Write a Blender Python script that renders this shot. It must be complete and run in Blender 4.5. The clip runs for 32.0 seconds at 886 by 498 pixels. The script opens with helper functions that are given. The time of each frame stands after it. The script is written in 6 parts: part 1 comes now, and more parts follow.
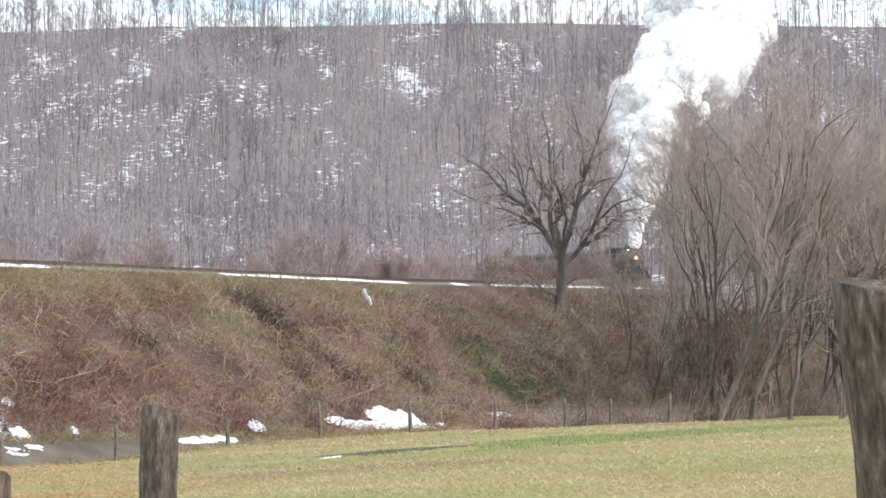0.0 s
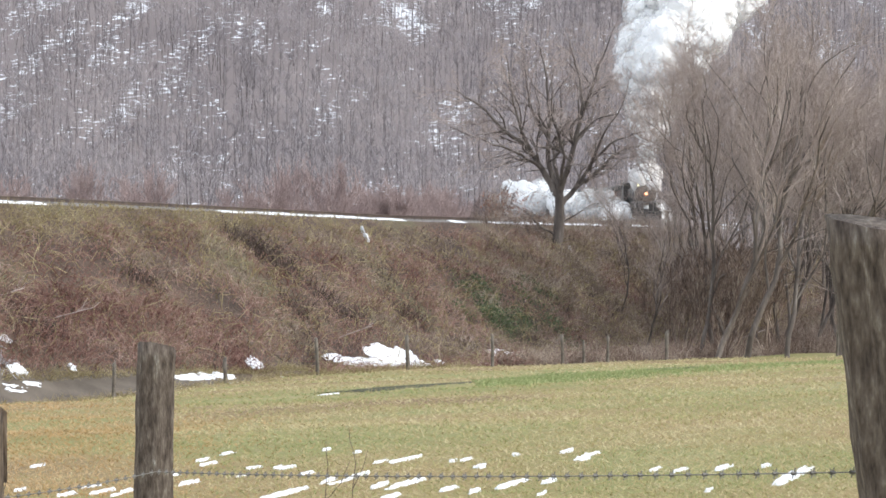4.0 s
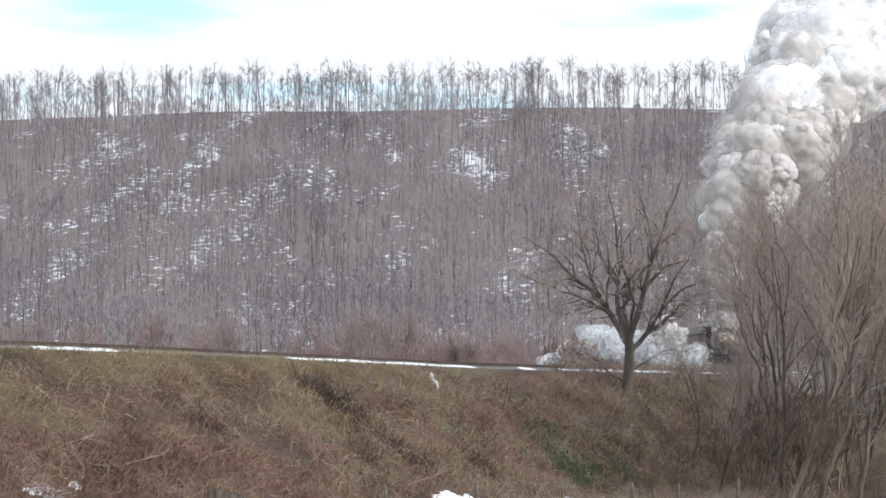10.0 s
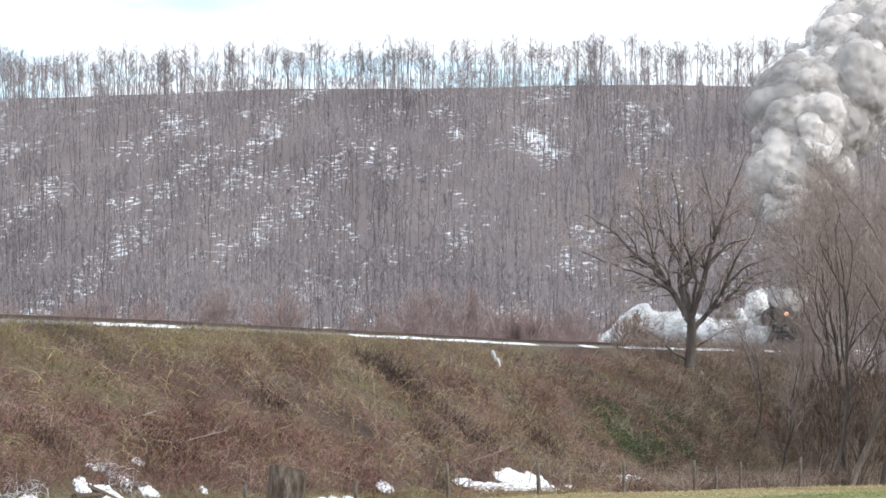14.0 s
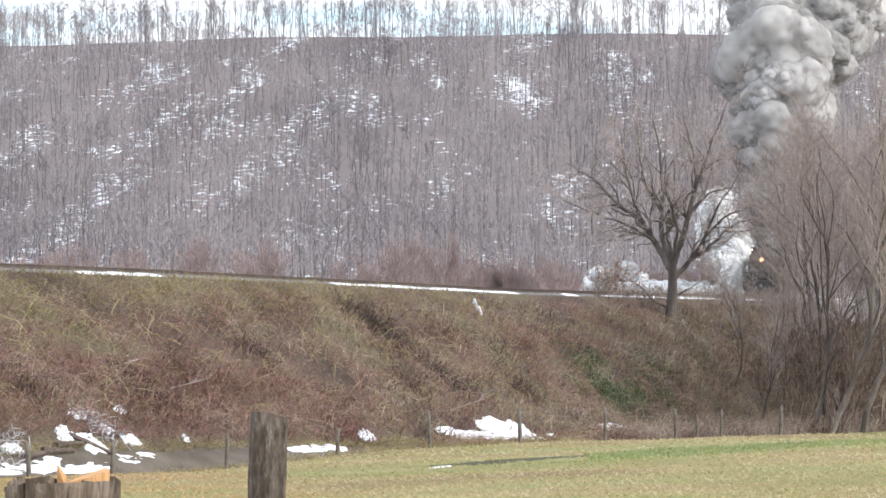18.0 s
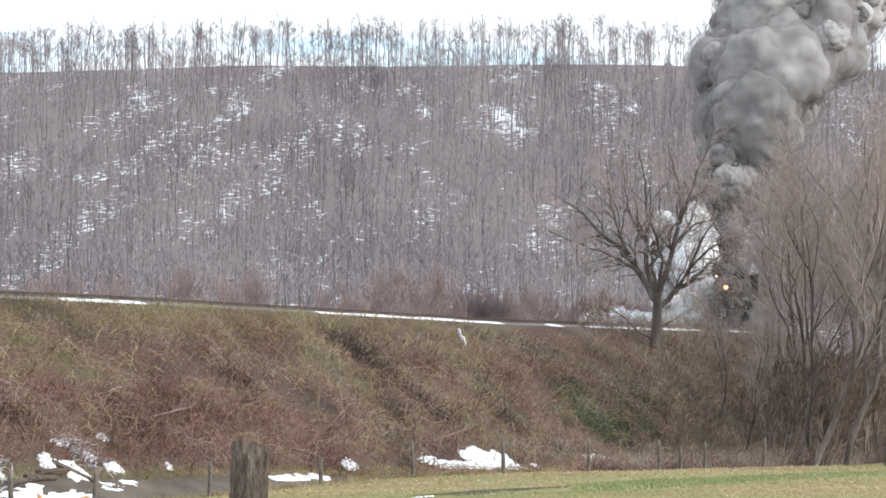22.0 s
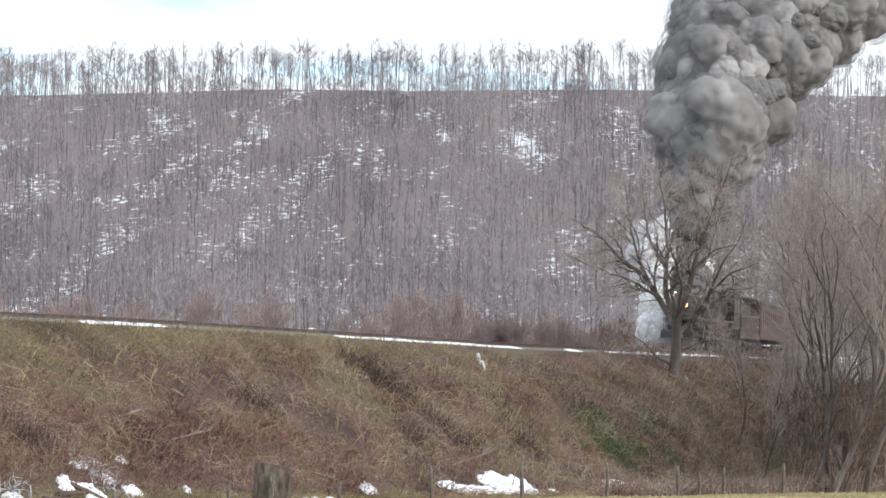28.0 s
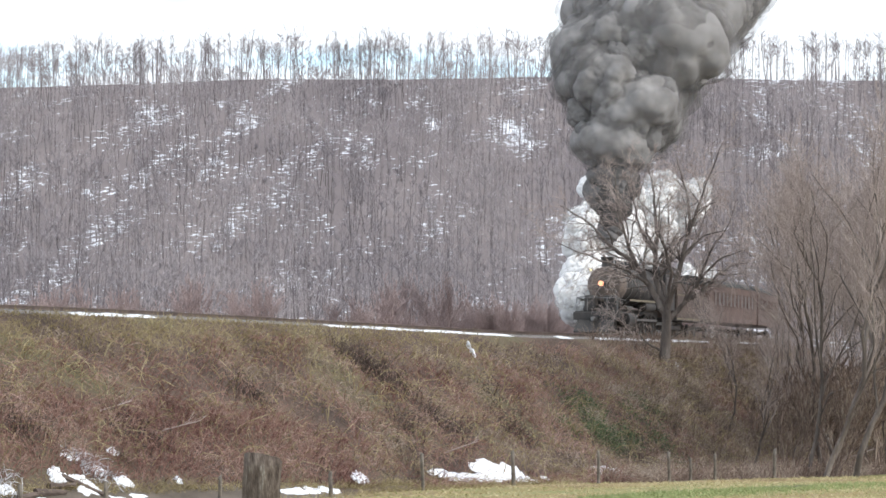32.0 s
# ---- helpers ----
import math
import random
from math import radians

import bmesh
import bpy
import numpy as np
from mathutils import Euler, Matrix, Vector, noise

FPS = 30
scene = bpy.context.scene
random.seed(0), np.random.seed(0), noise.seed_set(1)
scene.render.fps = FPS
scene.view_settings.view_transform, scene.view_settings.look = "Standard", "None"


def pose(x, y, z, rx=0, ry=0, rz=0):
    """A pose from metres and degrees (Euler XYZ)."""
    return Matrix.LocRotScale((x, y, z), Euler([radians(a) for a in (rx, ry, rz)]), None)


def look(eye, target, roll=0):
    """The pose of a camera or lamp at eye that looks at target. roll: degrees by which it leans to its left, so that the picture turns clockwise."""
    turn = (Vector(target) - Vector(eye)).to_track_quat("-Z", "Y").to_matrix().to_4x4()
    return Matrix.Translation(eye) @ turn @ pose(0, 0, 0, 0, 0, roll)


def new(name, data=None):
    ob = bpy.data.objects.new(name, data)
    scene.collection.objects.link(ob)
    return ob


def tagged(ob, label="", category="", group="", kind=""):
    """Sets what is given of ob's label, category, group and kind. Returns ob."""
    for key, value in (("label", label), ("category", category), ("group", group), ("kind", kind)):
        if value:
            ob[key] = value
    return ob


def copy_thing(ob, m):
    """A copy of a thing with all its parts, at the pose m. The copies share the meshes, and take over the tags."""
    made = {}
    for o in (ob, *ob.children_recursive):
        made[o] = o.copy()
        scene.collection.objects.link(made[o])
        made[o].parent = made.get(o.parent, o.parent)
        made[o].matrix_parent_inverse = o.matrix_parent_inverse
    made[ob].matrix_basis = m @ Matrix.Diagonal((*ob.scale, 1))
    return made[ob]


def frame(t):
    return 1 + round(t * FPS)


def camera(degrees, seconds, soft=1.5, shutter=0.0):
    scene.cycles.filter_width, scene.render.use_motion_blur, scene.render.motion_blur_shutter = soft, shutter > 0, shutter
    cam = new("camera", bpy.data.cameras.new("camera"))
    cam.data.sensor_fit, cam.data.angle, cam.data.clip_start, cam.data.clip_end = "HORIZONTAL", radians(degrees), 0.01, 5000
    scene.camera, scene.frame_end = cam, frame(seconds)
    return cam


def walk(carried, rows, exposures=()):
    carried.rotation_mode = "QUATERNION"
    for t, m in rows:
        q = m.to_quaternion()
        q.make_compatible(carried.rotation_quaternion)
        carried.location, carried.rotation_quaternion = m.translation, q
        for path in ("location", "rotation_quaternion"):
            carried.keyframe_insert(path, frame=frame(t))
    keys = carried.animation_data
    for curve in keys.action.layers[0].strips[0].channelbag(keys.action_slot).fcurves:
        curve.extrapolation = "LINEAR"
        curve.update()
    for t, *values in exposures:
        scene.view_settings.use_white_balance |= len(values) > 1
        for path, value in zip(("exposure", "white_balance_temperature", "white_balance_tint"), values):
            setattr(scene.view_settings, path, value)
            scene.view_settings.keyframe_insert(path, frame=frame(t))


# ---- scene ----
# Camera: hand-held with a long lens, standing in a field behind a fence.
EYE = 1.65
cam = camera(20.0, 32.0, soft=1.6)
PATH = [
    (0.0, -0.354, 0.247, 0.0), (0.5, -0.484, 0.067, -0.125), (1.0, -0.702, -0.201, 0.25), (1.5, -0.781, -0.405, 0.154),
    (2.0, -0.519, -0.528, 0.142), (2.5, -0.363, -0.676, -0.154), (3.0, -0.336, -0.856, -0.435), (3.5, -0.309, -1.099, -0.106),
    (5.5, -0.564, -1.242, -0.112), (6.0, 0.0, -1.24, 0.007), (6.5, 0.095, -0.621, 0.032), (7.0, 0.368, 0.467, -0.037),
    (7.5, 0.693, 1.426, -0.019), (8.0, 1.564, 1.983, -0.351), (8.5, 1.524, 2.564, -0.147), (9.0, 1.313, 2.683, -0.153),
    (9.5, 1.164, 2.305, -0.117), (10.0, 1.182, 2.167, -0.075), (10.5, 2.054, 1.825, -0.07), (11.0, 2.62, 1.506, -0.037),
    (11.5, 2.467, 1.462, -0.127), (12.0, 2.214, 1.704, -0.104), (12.5, 1.928, 1.667, -0.058), (13.0, 2.188, 1.748, -0.133),
    (13.5, 2.395, 1.787, -0.079), (14.0, 2.589, 1.648, -0.235), (14.5, 2.369, 1.45, -0.444), (15.0, 1.911, 1.267, -0.378),
    (15.5, 1.745, 1.065, -0.412), (17.5, 2.059, 0.382, -0.367), (18.0, 2.168, 0.48, -0.246), (18.5, 2.524, 0.471, -0.327),
    (19.0, 2.808, 0.617, -0.628), (19.5, 2.595, 1.108, -0.914), (20.0, 2.546, 1.476, -0.66), (20.5, 2.526, 1.536, -1.01),
    (21.0, 2.573, 1.505, -0.876), (21.5, 2.132, 1.351, -0.773), (22.0, 1.823, 1.158, -0.648), (22.5, 1.816, 1.115, -0.632),
    (23.0, 1.737, 1.158, -0.765), (23.5, 1.753, 1.303, -0.373), (24.0, 1.769, 2.239, -0.221), (24.5, 1.719, 2.668, -0.278),
    (25.0, 1.713, 2.905, -0.332), (25.5, 1.877, 2.714, -0.553), (27.5, 2.286, 2.021, -0.634), (28.0, 2.248, 1.712, -0.944),
    (28.5, 2.299, 1.403, -0.758), (29.0, 2.358, 1.243, -0.735), (29.5, 2.294, 1.455, -0.694), (30.0, 2.168, 1.583, -0.412),
    (30.5, 2.152, 1.514, -0.233), (31.0, 2.19, 1.414, -0.444), (31.5, 2.131, 1.378, -0.119), (32.0, 2.026, 1.449, -0.4),
]
SWAY_T = (0, 6, 13, 19, 23, 28, 32)
SWAY_X = (-0.011, 0.006, 0.002, 0.0, 0.016, -0.012, -0.001)
SWAY_Z = (0.009, 0.005, 0.008, -0.004, 0.0, -0.009, -0.012)
walk(cam, [(t, pose(float(np.interp(t, SWAY_T, SWAY_X)), 0, EYE + float(np.interp(t, SWAY_T, SWAY_Z)), 90 + p, r, w)) for t, w, p, r in PATH],
     exposures=[(0, 0.28), (3.5, 0.2), (6, 0.12), (7, 0.22), (8, -0.05), (9, -0.2), (10, -0.15), (11, 0), (13, 0), (15, 0.02), (18, 0.28), (19, 0.25), (20, 0.12), (23, 0.08), (24, 0.02), (25, -0.22), (25.5, -0.22), (27.5, -0.05),
                (28, 0), (30, 0.08), (32, 0.1)])

# ---- sky and sun ----
world = bpy.data.worlds.new("sky")
scene.world = world
world.use_nodes = True
wn, wl = world.node_tree.nodes, world.node_tree.links
sky = wn.new("ShaderNodeTexSky")
sky.sky_type, sky.sun_disc = "NISHITA", False
sky.sun_elevation, sky.sun_rotation = radians(32), radians(125)
geo = wn.new("ShaderNodeTexCoord")
squash = wn.new("ShaderNodeMapping")
squash.inputs["Scale"].default_value = (1.6, 1.6, 9.0)
cloud = wn.new("ShaderNodeTexNoise")
cloud.inputs["Scale"].default_value, cloud.inputs["Detail"].default_value = 3.2, 6.0
ramp = wn.new("ShaderNodeValToRGB")
ramp.color_ramp.elements[0].position, ramp.color_ramp.elements[1].position = 0.36, 0.50
mixc = wn.new("ShaderNodeMix")
mixc.data_type = "RGBA"
skyup = wn.new("ShaderNodeMix")
skyup.data_type, skyup.blend_type = "RGBA", "MULTIPLY"
skyup.inputs[0].default_value = 1.0
skyup.inputs[7].default_value = (0.17, 0.19, 0.21, 1)
back = wn["Background"]
wl.new(geo.outputs["Generated"], squash.inputs["Vector"])
wl.new(squash.outputs["Vector"], cloud.inputs["Vector"])
wl.new(cloud.outputs["Fac"], ramp.inputs["Fac"])
wl.new(sky.outputs["Color"], skyup.inputs[6])
wl.new(ramp.outputs["Color"], mixc.inputs[0])
wl.new(skyup.outputs[2], mixc.inputs[6])
mixc.inputs[7].default_value = (1.02, 1.08, 1.15, 1)
wl.new(mixc.outputs[2], back.inputs["Color"])
back.inputs["Strength"].default_value = 1.2
sun = new("sun", bpy.data.lights.new("sun", "SUN"))
sun.data.energy, sun.data.angle, sun.data.color = 2.2, radians(22), (1.0, 0.97, 0.93)
sun.matrix_world = look((60, -20, 50), (0, 0, 0))


# ---- materials ----
def ramp_of(nt, stops):
    r = nt.nodes.new("ShaderNodeValToRGB")
    while len(r.color_ramp.elements) < len(stops):
        r.color_ramp.elements.new(0.5)
    for e, (p, c) in zip(r.color_ramp.elements, stops):
        e.position, e.color = p, (*c, 1)
    return r


def surface(name, stops, scale=4.0, detail=6.0, rough=0.9, bump=0.0, fine=40.0, stretch=(1, 1, 1), metal=0.0,
            island=0.0, coords="Object", spread=0.0, dist=0.02, fine_share=0.4):
    """Noise colours at two scales, with relief; island and spread vary the value by piece and by object."""
    m = bpy.data.materials.new(name)
    m.use_nodes = True
    nt = m.node_tree
    b = nt.nodes["Principled BSDF"]
    b.inputs["Roughness"].default_value, b.inputs["Metallic"].default_value = rough, metal
    b.inputs["Specular IOR Level"].default_value = 0.2 if rough > 0.6 else 0.5
    co = nt.nodes.new("ShaderNodeTexCoord")
    mp = nt.nodes.new("ShaderNodeMapping")
    mp.inputs["Scale"].default_value = stretch
    nt.links.new(co.outputs[coords], mp.inputs["Vector"])
    n1, n2 = nt.nodes.new("ShaderNodeTexNoise"), nt.nodes.new("ShaderNodeTexNoise")
    for n, sc in ((n1, scale), (n2, fine)):
        n.inputs["Scale"].default_value, n.inputs["Detail"].default_value = sc, detail
        nt.links.new(mp.outputs["Vector"], n.inputs["Vector"])
    add = nt.nodes.new("ShaderNodeMath")
    add.operation = "MULTIPLY_ADD"
    add.inputs[1].default_value = fine_share
    sub = nt.nodes.new("ShaderNodeMath")
    sub.operation = "MULTIPLY_ADD"
    sub.inputs[1].default_value, sub.inputs[2].default_value = 1.5, -0.45
    nt.links.new(n1.outputs["Fac"], sub.inputs[0])
    nt.links.new(n2.outputs["Fac"], add.inputs[0])
    nt.links.new(sub.outputs[0], add.inputs[2])
    value = add.outputs[0]
    for amount, node, out in ((island, "ShaderNodeNewGeometry", "Random Per Island"), (spread, "ShaderNodeObjectInfo", "Random")):
        if amount:
            g = nt.nodes.new(node)
            a = nt.nodes.new("ShaderNodeMath")
            a.operation = "MULTIPLY_ADD"
            a.inputs[1].default_value = amount
            o = nt.nodes.new("ShaderNodeMath")
            o.operation = "SUBTRACT"
            o.inputs[1].default_value = amount / 2
            nt.links.new(g.outputs[out], a.inputs[0])
            nt.links.new(value, a.inputs[2])
            nt.links.new(a.outputs[0], o.inputs[0])
            value = o.outputs[0]
    r = ramp_of(nt, stops)
    nt.links.new(value, r.inputs["Fac"])
    nt.links.new(r.outputs["Color"], b.inputs["Base Color"])
    if bump:
        bp = nt.nodes.new("ShaderNodeBump")
        bp.inputs["Strength"].default_value, bp.inputs["Distance"].default_value = bump, dist
        nt.links.new(add.outputs[0], bp.inputs["Height"])
        nt.links.new(bp.outputs["Normal"], b.inputs["Normal"])
    return m


def glow(name, colour, strength):
    m = bpy.data.materials.new(name)
    m.use_nodes = True
    b = m.node_tree.nodes["Principled BSDF"]
    b.inputs["Base Color"].default_value = (*colour, 1)
    b.inputs["Emission Color"].default_value, b.inputs["Emission Strength"].default_value = (*colour, 1), strength
    return m


def leafy(m, share=0.5):
    """Thin blades: part of the light passes through them."""
    nt = m.node_tree
    b = nt.nodes["Principled BSDF"]
    tr, mix = nt.nodes.new("ShaderNodeBsdfTranslucent"), nt.nodes.new("ShaderNodeMixShader")
    nt.links.new(b.inputs["Base Color"].links[0].from_socket, tr.inputs["Color"])
    mix.inputs[0].default_value = share
    nt.links.new(b.outputs[0], mix.inputs[1])
    nt.links.new(tr.outputs[0], mix.inputs[2])
    nt.links.new(mix.outputs[0], nt.nodes["Material Output"].inputs["Surface"])
    return m


M_FIELD = surface("field_soil_and_grass", [(0.15, (0.19, 0.13, 0.07)), (0.40, (0.28, 0.21, 0.10)), (0.6, (0.22, 0.22, 0.085)), (0.85, (0.33, 0.27, 0.14))],
                  scale=0.12, fine=3.0, bump=0.6, dist=0.05)
M_BANK = surface("bank_litter", [(0.2, (0.04, 0.029, 0.024)), (0.45, (0.085, 0.06, 0.048)), (0.65, (0.125, 0.087, 0.067)), (0.9, (0.125, 0.108, 0.064))],
                 scale=0.25, fine=5.0, fine_share=0.7, bump=1.0, dist=0.2)
def hill_surface(name):
    """Leaf litter with broken snow: snow lies in loose clusters that run up the slope, cut into small flecks."""
    m = bpy.data.materials.new(name)
    m.use_nodes = True
    nt = m.node_tree
    b = nt.nodes["Principled BSDF"]
    b.inputs["Roughness"].default_value, b.inputs["Specular IOR Level"].default_value = 0.95, 0.1
    co = nt.nodes.new("ShaderNodeTexCoord")

    def noise_at(stretch, scale, detail, rough=0.5):
        mp = nt.nodes.new("ShaderNodeMapping")
        mp.inputs["Scale"].default_value = stretch
        n = nt.nodes.new("ShaderNodeTexNoise")
        n.inputs["Scale"].default_value, n.inputs["Detail"].default_value, n.inputs["Roughness"].default_value = scale, detail, rough
        nt.links.new(co.outputs["Object"], mp.inputs["Vector"])
        nt.links.new(mp.outputs["Vector"], n.inputs["Vector"])
        return n.outputs["Fac"]

    def calc(op, a, b2, c=None):
        n = nt.nodes.new("ShaderNodeMath")
        n.operation = op
        for i, v in enumerate((a, b2, c)):
            if v is None:
                continue
            if isinstance(v, (int, float)):
                n.inputs[i].default_value = v
            else:
                nt.links.new(v, n.inputs[i])
        return n.outputs[0]

    cluster = noise_at((1, 0.22, 0.22), 0.06, 3.0, 0.6)
    flecks = noise_at((1, 0.75, 0.75), 0.5, 2.0, 0.6)
    tone = noise_at((1, 0.3, 0.3), 0.02, 5.0)
    amount = calc("MULTIPLY_ADD", cluster, 0.95, flecks)
    snow = nt.nodes.new("ShaderNodeMapRange")
    snow.inputs["From Min"].default_value, snow.inputs["From Max"].default_value = 1.115, 1.16
    nt.links.new(amount, snow.inputs["Value"])
    litter = ramp_of(nt, [(0.3, (0.18, 0.153, 0.154)), (0.7, (0.255, 0.218, 0.21))])
    nt.links.new(tone, litter.inputs["Fac"])
    mix = nt.nodes.new("ShaderNodeMix")
    mix.data_type = "RGBA"
    nt.links.new(snow.outputs["Result"], mix.inputs[0])
    nt.links.new(litter.outputs["Color"], mix.inputs[6])
    mix.inputs[7].default_value = (0.80, 0.82, 0.86, 1)
    nt.links.new(mix.outputs[2], b.inputs["Base Color"])
    return m


M_HILL = hill_surface("leaf_litter_and_snow")
M_SNOW = surface("old_snow", [(0.2, (0.72, 0.74, 0.78)), (0.7, (0.86, 0.87, 0.90))], scale=3, fine=30, rough=0.7, bump=0.5, dist=0.03)
M_BARK = surface("grey_bark", [(0.2, (0.085, 0.071, 0.063)), (0.6, (0.175, 0.148, 0.131)), (0.85, (0.29, 0.255, 0.225))], scale=2.0, fine=14, stretch=(1, 1, 0.25), bump=0.5)
M_TWIG = surface("twig_bark", [(0.2, (0.27, 0.22, 0.20)), (0.6, (0.42, 0.345, 0.312)), (0.85, (0.54, 0.46, 0.41))], scale=0.6, fine=5, island=0.3)
# distance haze is put into this bark colour: paler, greyer, low in contrast
M_FARBARK = surface("hazed_hill_bark", [(0.2, (0.21, 0.19, 0.197)), (0.5, (0.31, 0.28, 0.288)), (0.85, (0.43, 0.385, 0.38))], scale=0.03, fine=0.4, island=0.5)
M_FARSTEM = surface("hill_tree_stem", [(0.2, (0.10, 0.086, 0.086)), (0.5, (0.19, 0.166, 0.165)), (0.85, (0.31, 0.28, 0.275))], scale=0.03, fine=0.4, island=0.6)
M_POST = surface("weathered_post_wood", [(0.2, (0.045, 0.034, 0.028)), (0.5, (0.105, 0.082, 0.067)), (0.75, (0.17, 0.138, 0.113)), (0.92, (0.26, 0.23, 0.195)), (1.0, (0.45, 0.43, 0.39))], scale=36, fine=120, stretch=(1, 1, 0.28), fine_share=0.55, bump=1.0, dist=0.012)


# ---- mesh helpers ----
def mesh_np(name, verts, faces, smooth=False):
    """A mesh from arrays; faces: one array or a list of arrays, each of one corner count."""
    groups = [np.asarray(f) for f in (faces if isinstance(faces, list) else [faces]) if len(f)]
    me = bpy.data.meshes.new(name)
    verts = np.asarray(verts, dtype=np.float32)
    me.vertices.add(len(verts))
    me.vertices.foreach_set("co", verts.ravel())
    loops = np.concatenate([g.ravel() for g in groups]).astype(np.int32)
    sizes = np.concatenate([np.full(len(g), g.shape[1]) for g in groups])
    me.loops.add(len(loops))
    me.loops.foreach_set("vertex_index", loops)
    me.polygons.add(len(sizes))
    me.polygons.foreach_set("loop_start", np.concatenate([[0], np.cumsum(sizes)[:-1]]).astype(np.int32))
    me.polygons.foreach_set("use_smooth", np.full(len(sizes), smooth))
    me.update(calc_edges=True)
    return me


def put(name, me, mats, parent=None, label=""):
    ob = new(name, me)
    for m in (mats if isinstance(mats, list) else [mats]):
        if m.name not in me.materials:
            me.materials.append(m)
    if parent is not None:
        ob.parent = parent
    if label:
        ob["label"] = label
    return ob


def part(name, bm, material, parent, label="", smooth=False):
    me = bpy.data.meshes.new(name)
    bm.normal_update()
    bm.to_mesh(me)
    bm.free()
    if smooth:
        me.polygons.foreach_set("use_smooth", np.full(len(me.polygons), True))
    return put(name, me, material, parent, label)


def empty(name, m=None):
    ob = new(name)
    ob.empty_display_size = 0.3
    if m is not None:
        ob.matrix_world = m
    return ob


def tubes(p0, p1, r0, r1, sides=4):
    """Tapered prisms from p0 to p1."""
    p0, p1 = np.asarray(p0, float), np.asarray(p1, float)
    r0, r1 = np.asarray(r0, float), np.asarray(r1, float)
    n = len(p0)
    d = p1 - p0
    d /= np.linalg.norm(d, axis=1, keepdims=True) + 1e-9
    ref = np.where(np.abs(d[:, 2:3]) > 0.9, [[1.0, 0, 0]], [[0, 0, 1.0]])
    u = np.cross(d, ref)
    u /= np.linalg.norm(u, axis=1, keepdims=True)
    v = np.cross(d, u)
    a = np.arange(sides) * 2 * np.pi / sides
    ring = u[:, None] * np.cos(a)[None, :, None] + v[:, None] * np.sin(a)[None, :, None]
    lo, hi = p0[:, None] + ring * r0[:, None, None], p1[:, None] + ring * r1[:, None, None]
    verts = np.concatenate([lo, hi], 1).reshape(-1, 3)
    i = np.arange(sides)
    j = (i + 1) % sides
    quad = np.stack([i, j, j + sides, i + sides], 1)
    faces = (quad[None] + (np.arange(n) * 2 * sides)[:, None, None]).reshape(-1, 4)
    return verts, faces


# ---- the lie of the land ----
BEND = math.radians(5.22)
RADIUS = 280.0
CX, CY = 218 * math.sin(BEND) - RADIUS * math.cos(BEND), 218 * math.cos(BEND) + RADIUS * math.sin(BEND)


def rail_height(s):
    """Top of rail along the line, which climbs towards larger s."""
    return np.interp(s, (-400, -14, 73, 90, 122, 200), (-5.2, -0.90, 0.42, 0.72, 1.66, 3.4))


def on_track(s, side=0.0, up=0.0):
    """A point of the line; side: metres to the outer side of the bend, which faces the field."""
    f = -BEND - np.asarray(s, float) / RADIUS
    r = RADIUS + side
    return np.stack(np.broadcast_arrays(CX + r * np.cos(f), CY + r * np.sin(f), rail_height(s) + up), -1)


def track_place(x, y):
    """Distance along and beside the line of a point in plan."""
    f = np.arctan2(y - CY, x - CX)
    return (-BEND - f) * RADIUS, np.hypot(x - CX, y - CY) - RADIUS


def lumps(x, y, k):
    return np.sin(x * k + 1.3 * np.sin(y * k * 0.7)) * np.cos(y * k * 0.9 + 1.1 * np.sin(x * k * 0.6 + 2))


def smax(a, b, k):
    h = np.clip(0.5 + 0.5 * (a - b) / k, 0, 1)
    return b + (a - b) * h + k * h * (1 - h)


def smooth01(v):
    v = np.clip(v, 0, 1)
    return v * v * (3 - 2 * v)


def field_height(x, y):
    yy = np.clip(y, -200, 140)
    return np.where(yy < 30, -0.04 * yy, -1.2 - 0.0567 * (yy - 30)) + (0.045 - 0.025 * np.clip((yy - 40) / 60, 0, 1) * (x > 0)) * np.clip(x, -60, 60) + 0.04 * lumps(x, y, 0.5) - 0.45 * smooth01((-x - 4) / 9) * smooth01((y - 62) / 14)


def hill_height(x, y):
    crest = 81.6 + 3.6 * (1 - ((x - 30) / 170.0) ** 2).clip(-1, 1) + 0.6 * lumps(x, y, 0.03)
    k = np.clip((y - 400 + 12 * lumps(x, y, 0.012)) / 480.0, 0, 1)
    z = -9 + (crest + 9) * (0.35 * k + 0.65 * k * k * (3 - 2 * k) ** 0.5 * 0.82 + 0.117 * k * k)
    return np.where(y > 885, z - 0.10 * (y - 885), z) + 1.5 * lumps(x, y, 0.06) * k * (1 - k)


def ground_height(x, y):
    x, y = np.asarray(x, float), np.asarray(y, float)
    s, side = track_place(x, y)
    top = rail_height(s) - 0.34
    outer = top - np.maximum(side - 2.9, 0) / 1.45 + (0.09 * lumps(x, y, 0.55) + 0.09 * lumps(x + 0.6 * y, 40 - y, 0.9)) * np.clip((side - 3.4) / 3, 0, 1)
    inner = top - np.maximum(-side - 3.4, 0) / 1.8
    bed = np.where(side > 0, outer, np.maximum(inner, top - 2.2))
    far = smax(np.full_like(x, -9.0), hill_height(x, y), 2.0)
    wood = np.clip((y - 118) / 60, 0, 1) ** 1.5 * np.clip((x - 8) / 20, 0, 1) * 4.5
    beyond = np.clip((y - 200) / 90, 0, 1)
    plain = (field_height(x, y) + wood) * (1 - beyond) + far * beyond
    low = np.where(side > 0, smax(plain, outer, 0.8), smax(far, np.maximum(inner, top - 0.9 - 0.05 * np.maximum(-side - 5, 0)), 1.0))
    base = field_height(x, y)
    return np.where(y > 60, low, base)


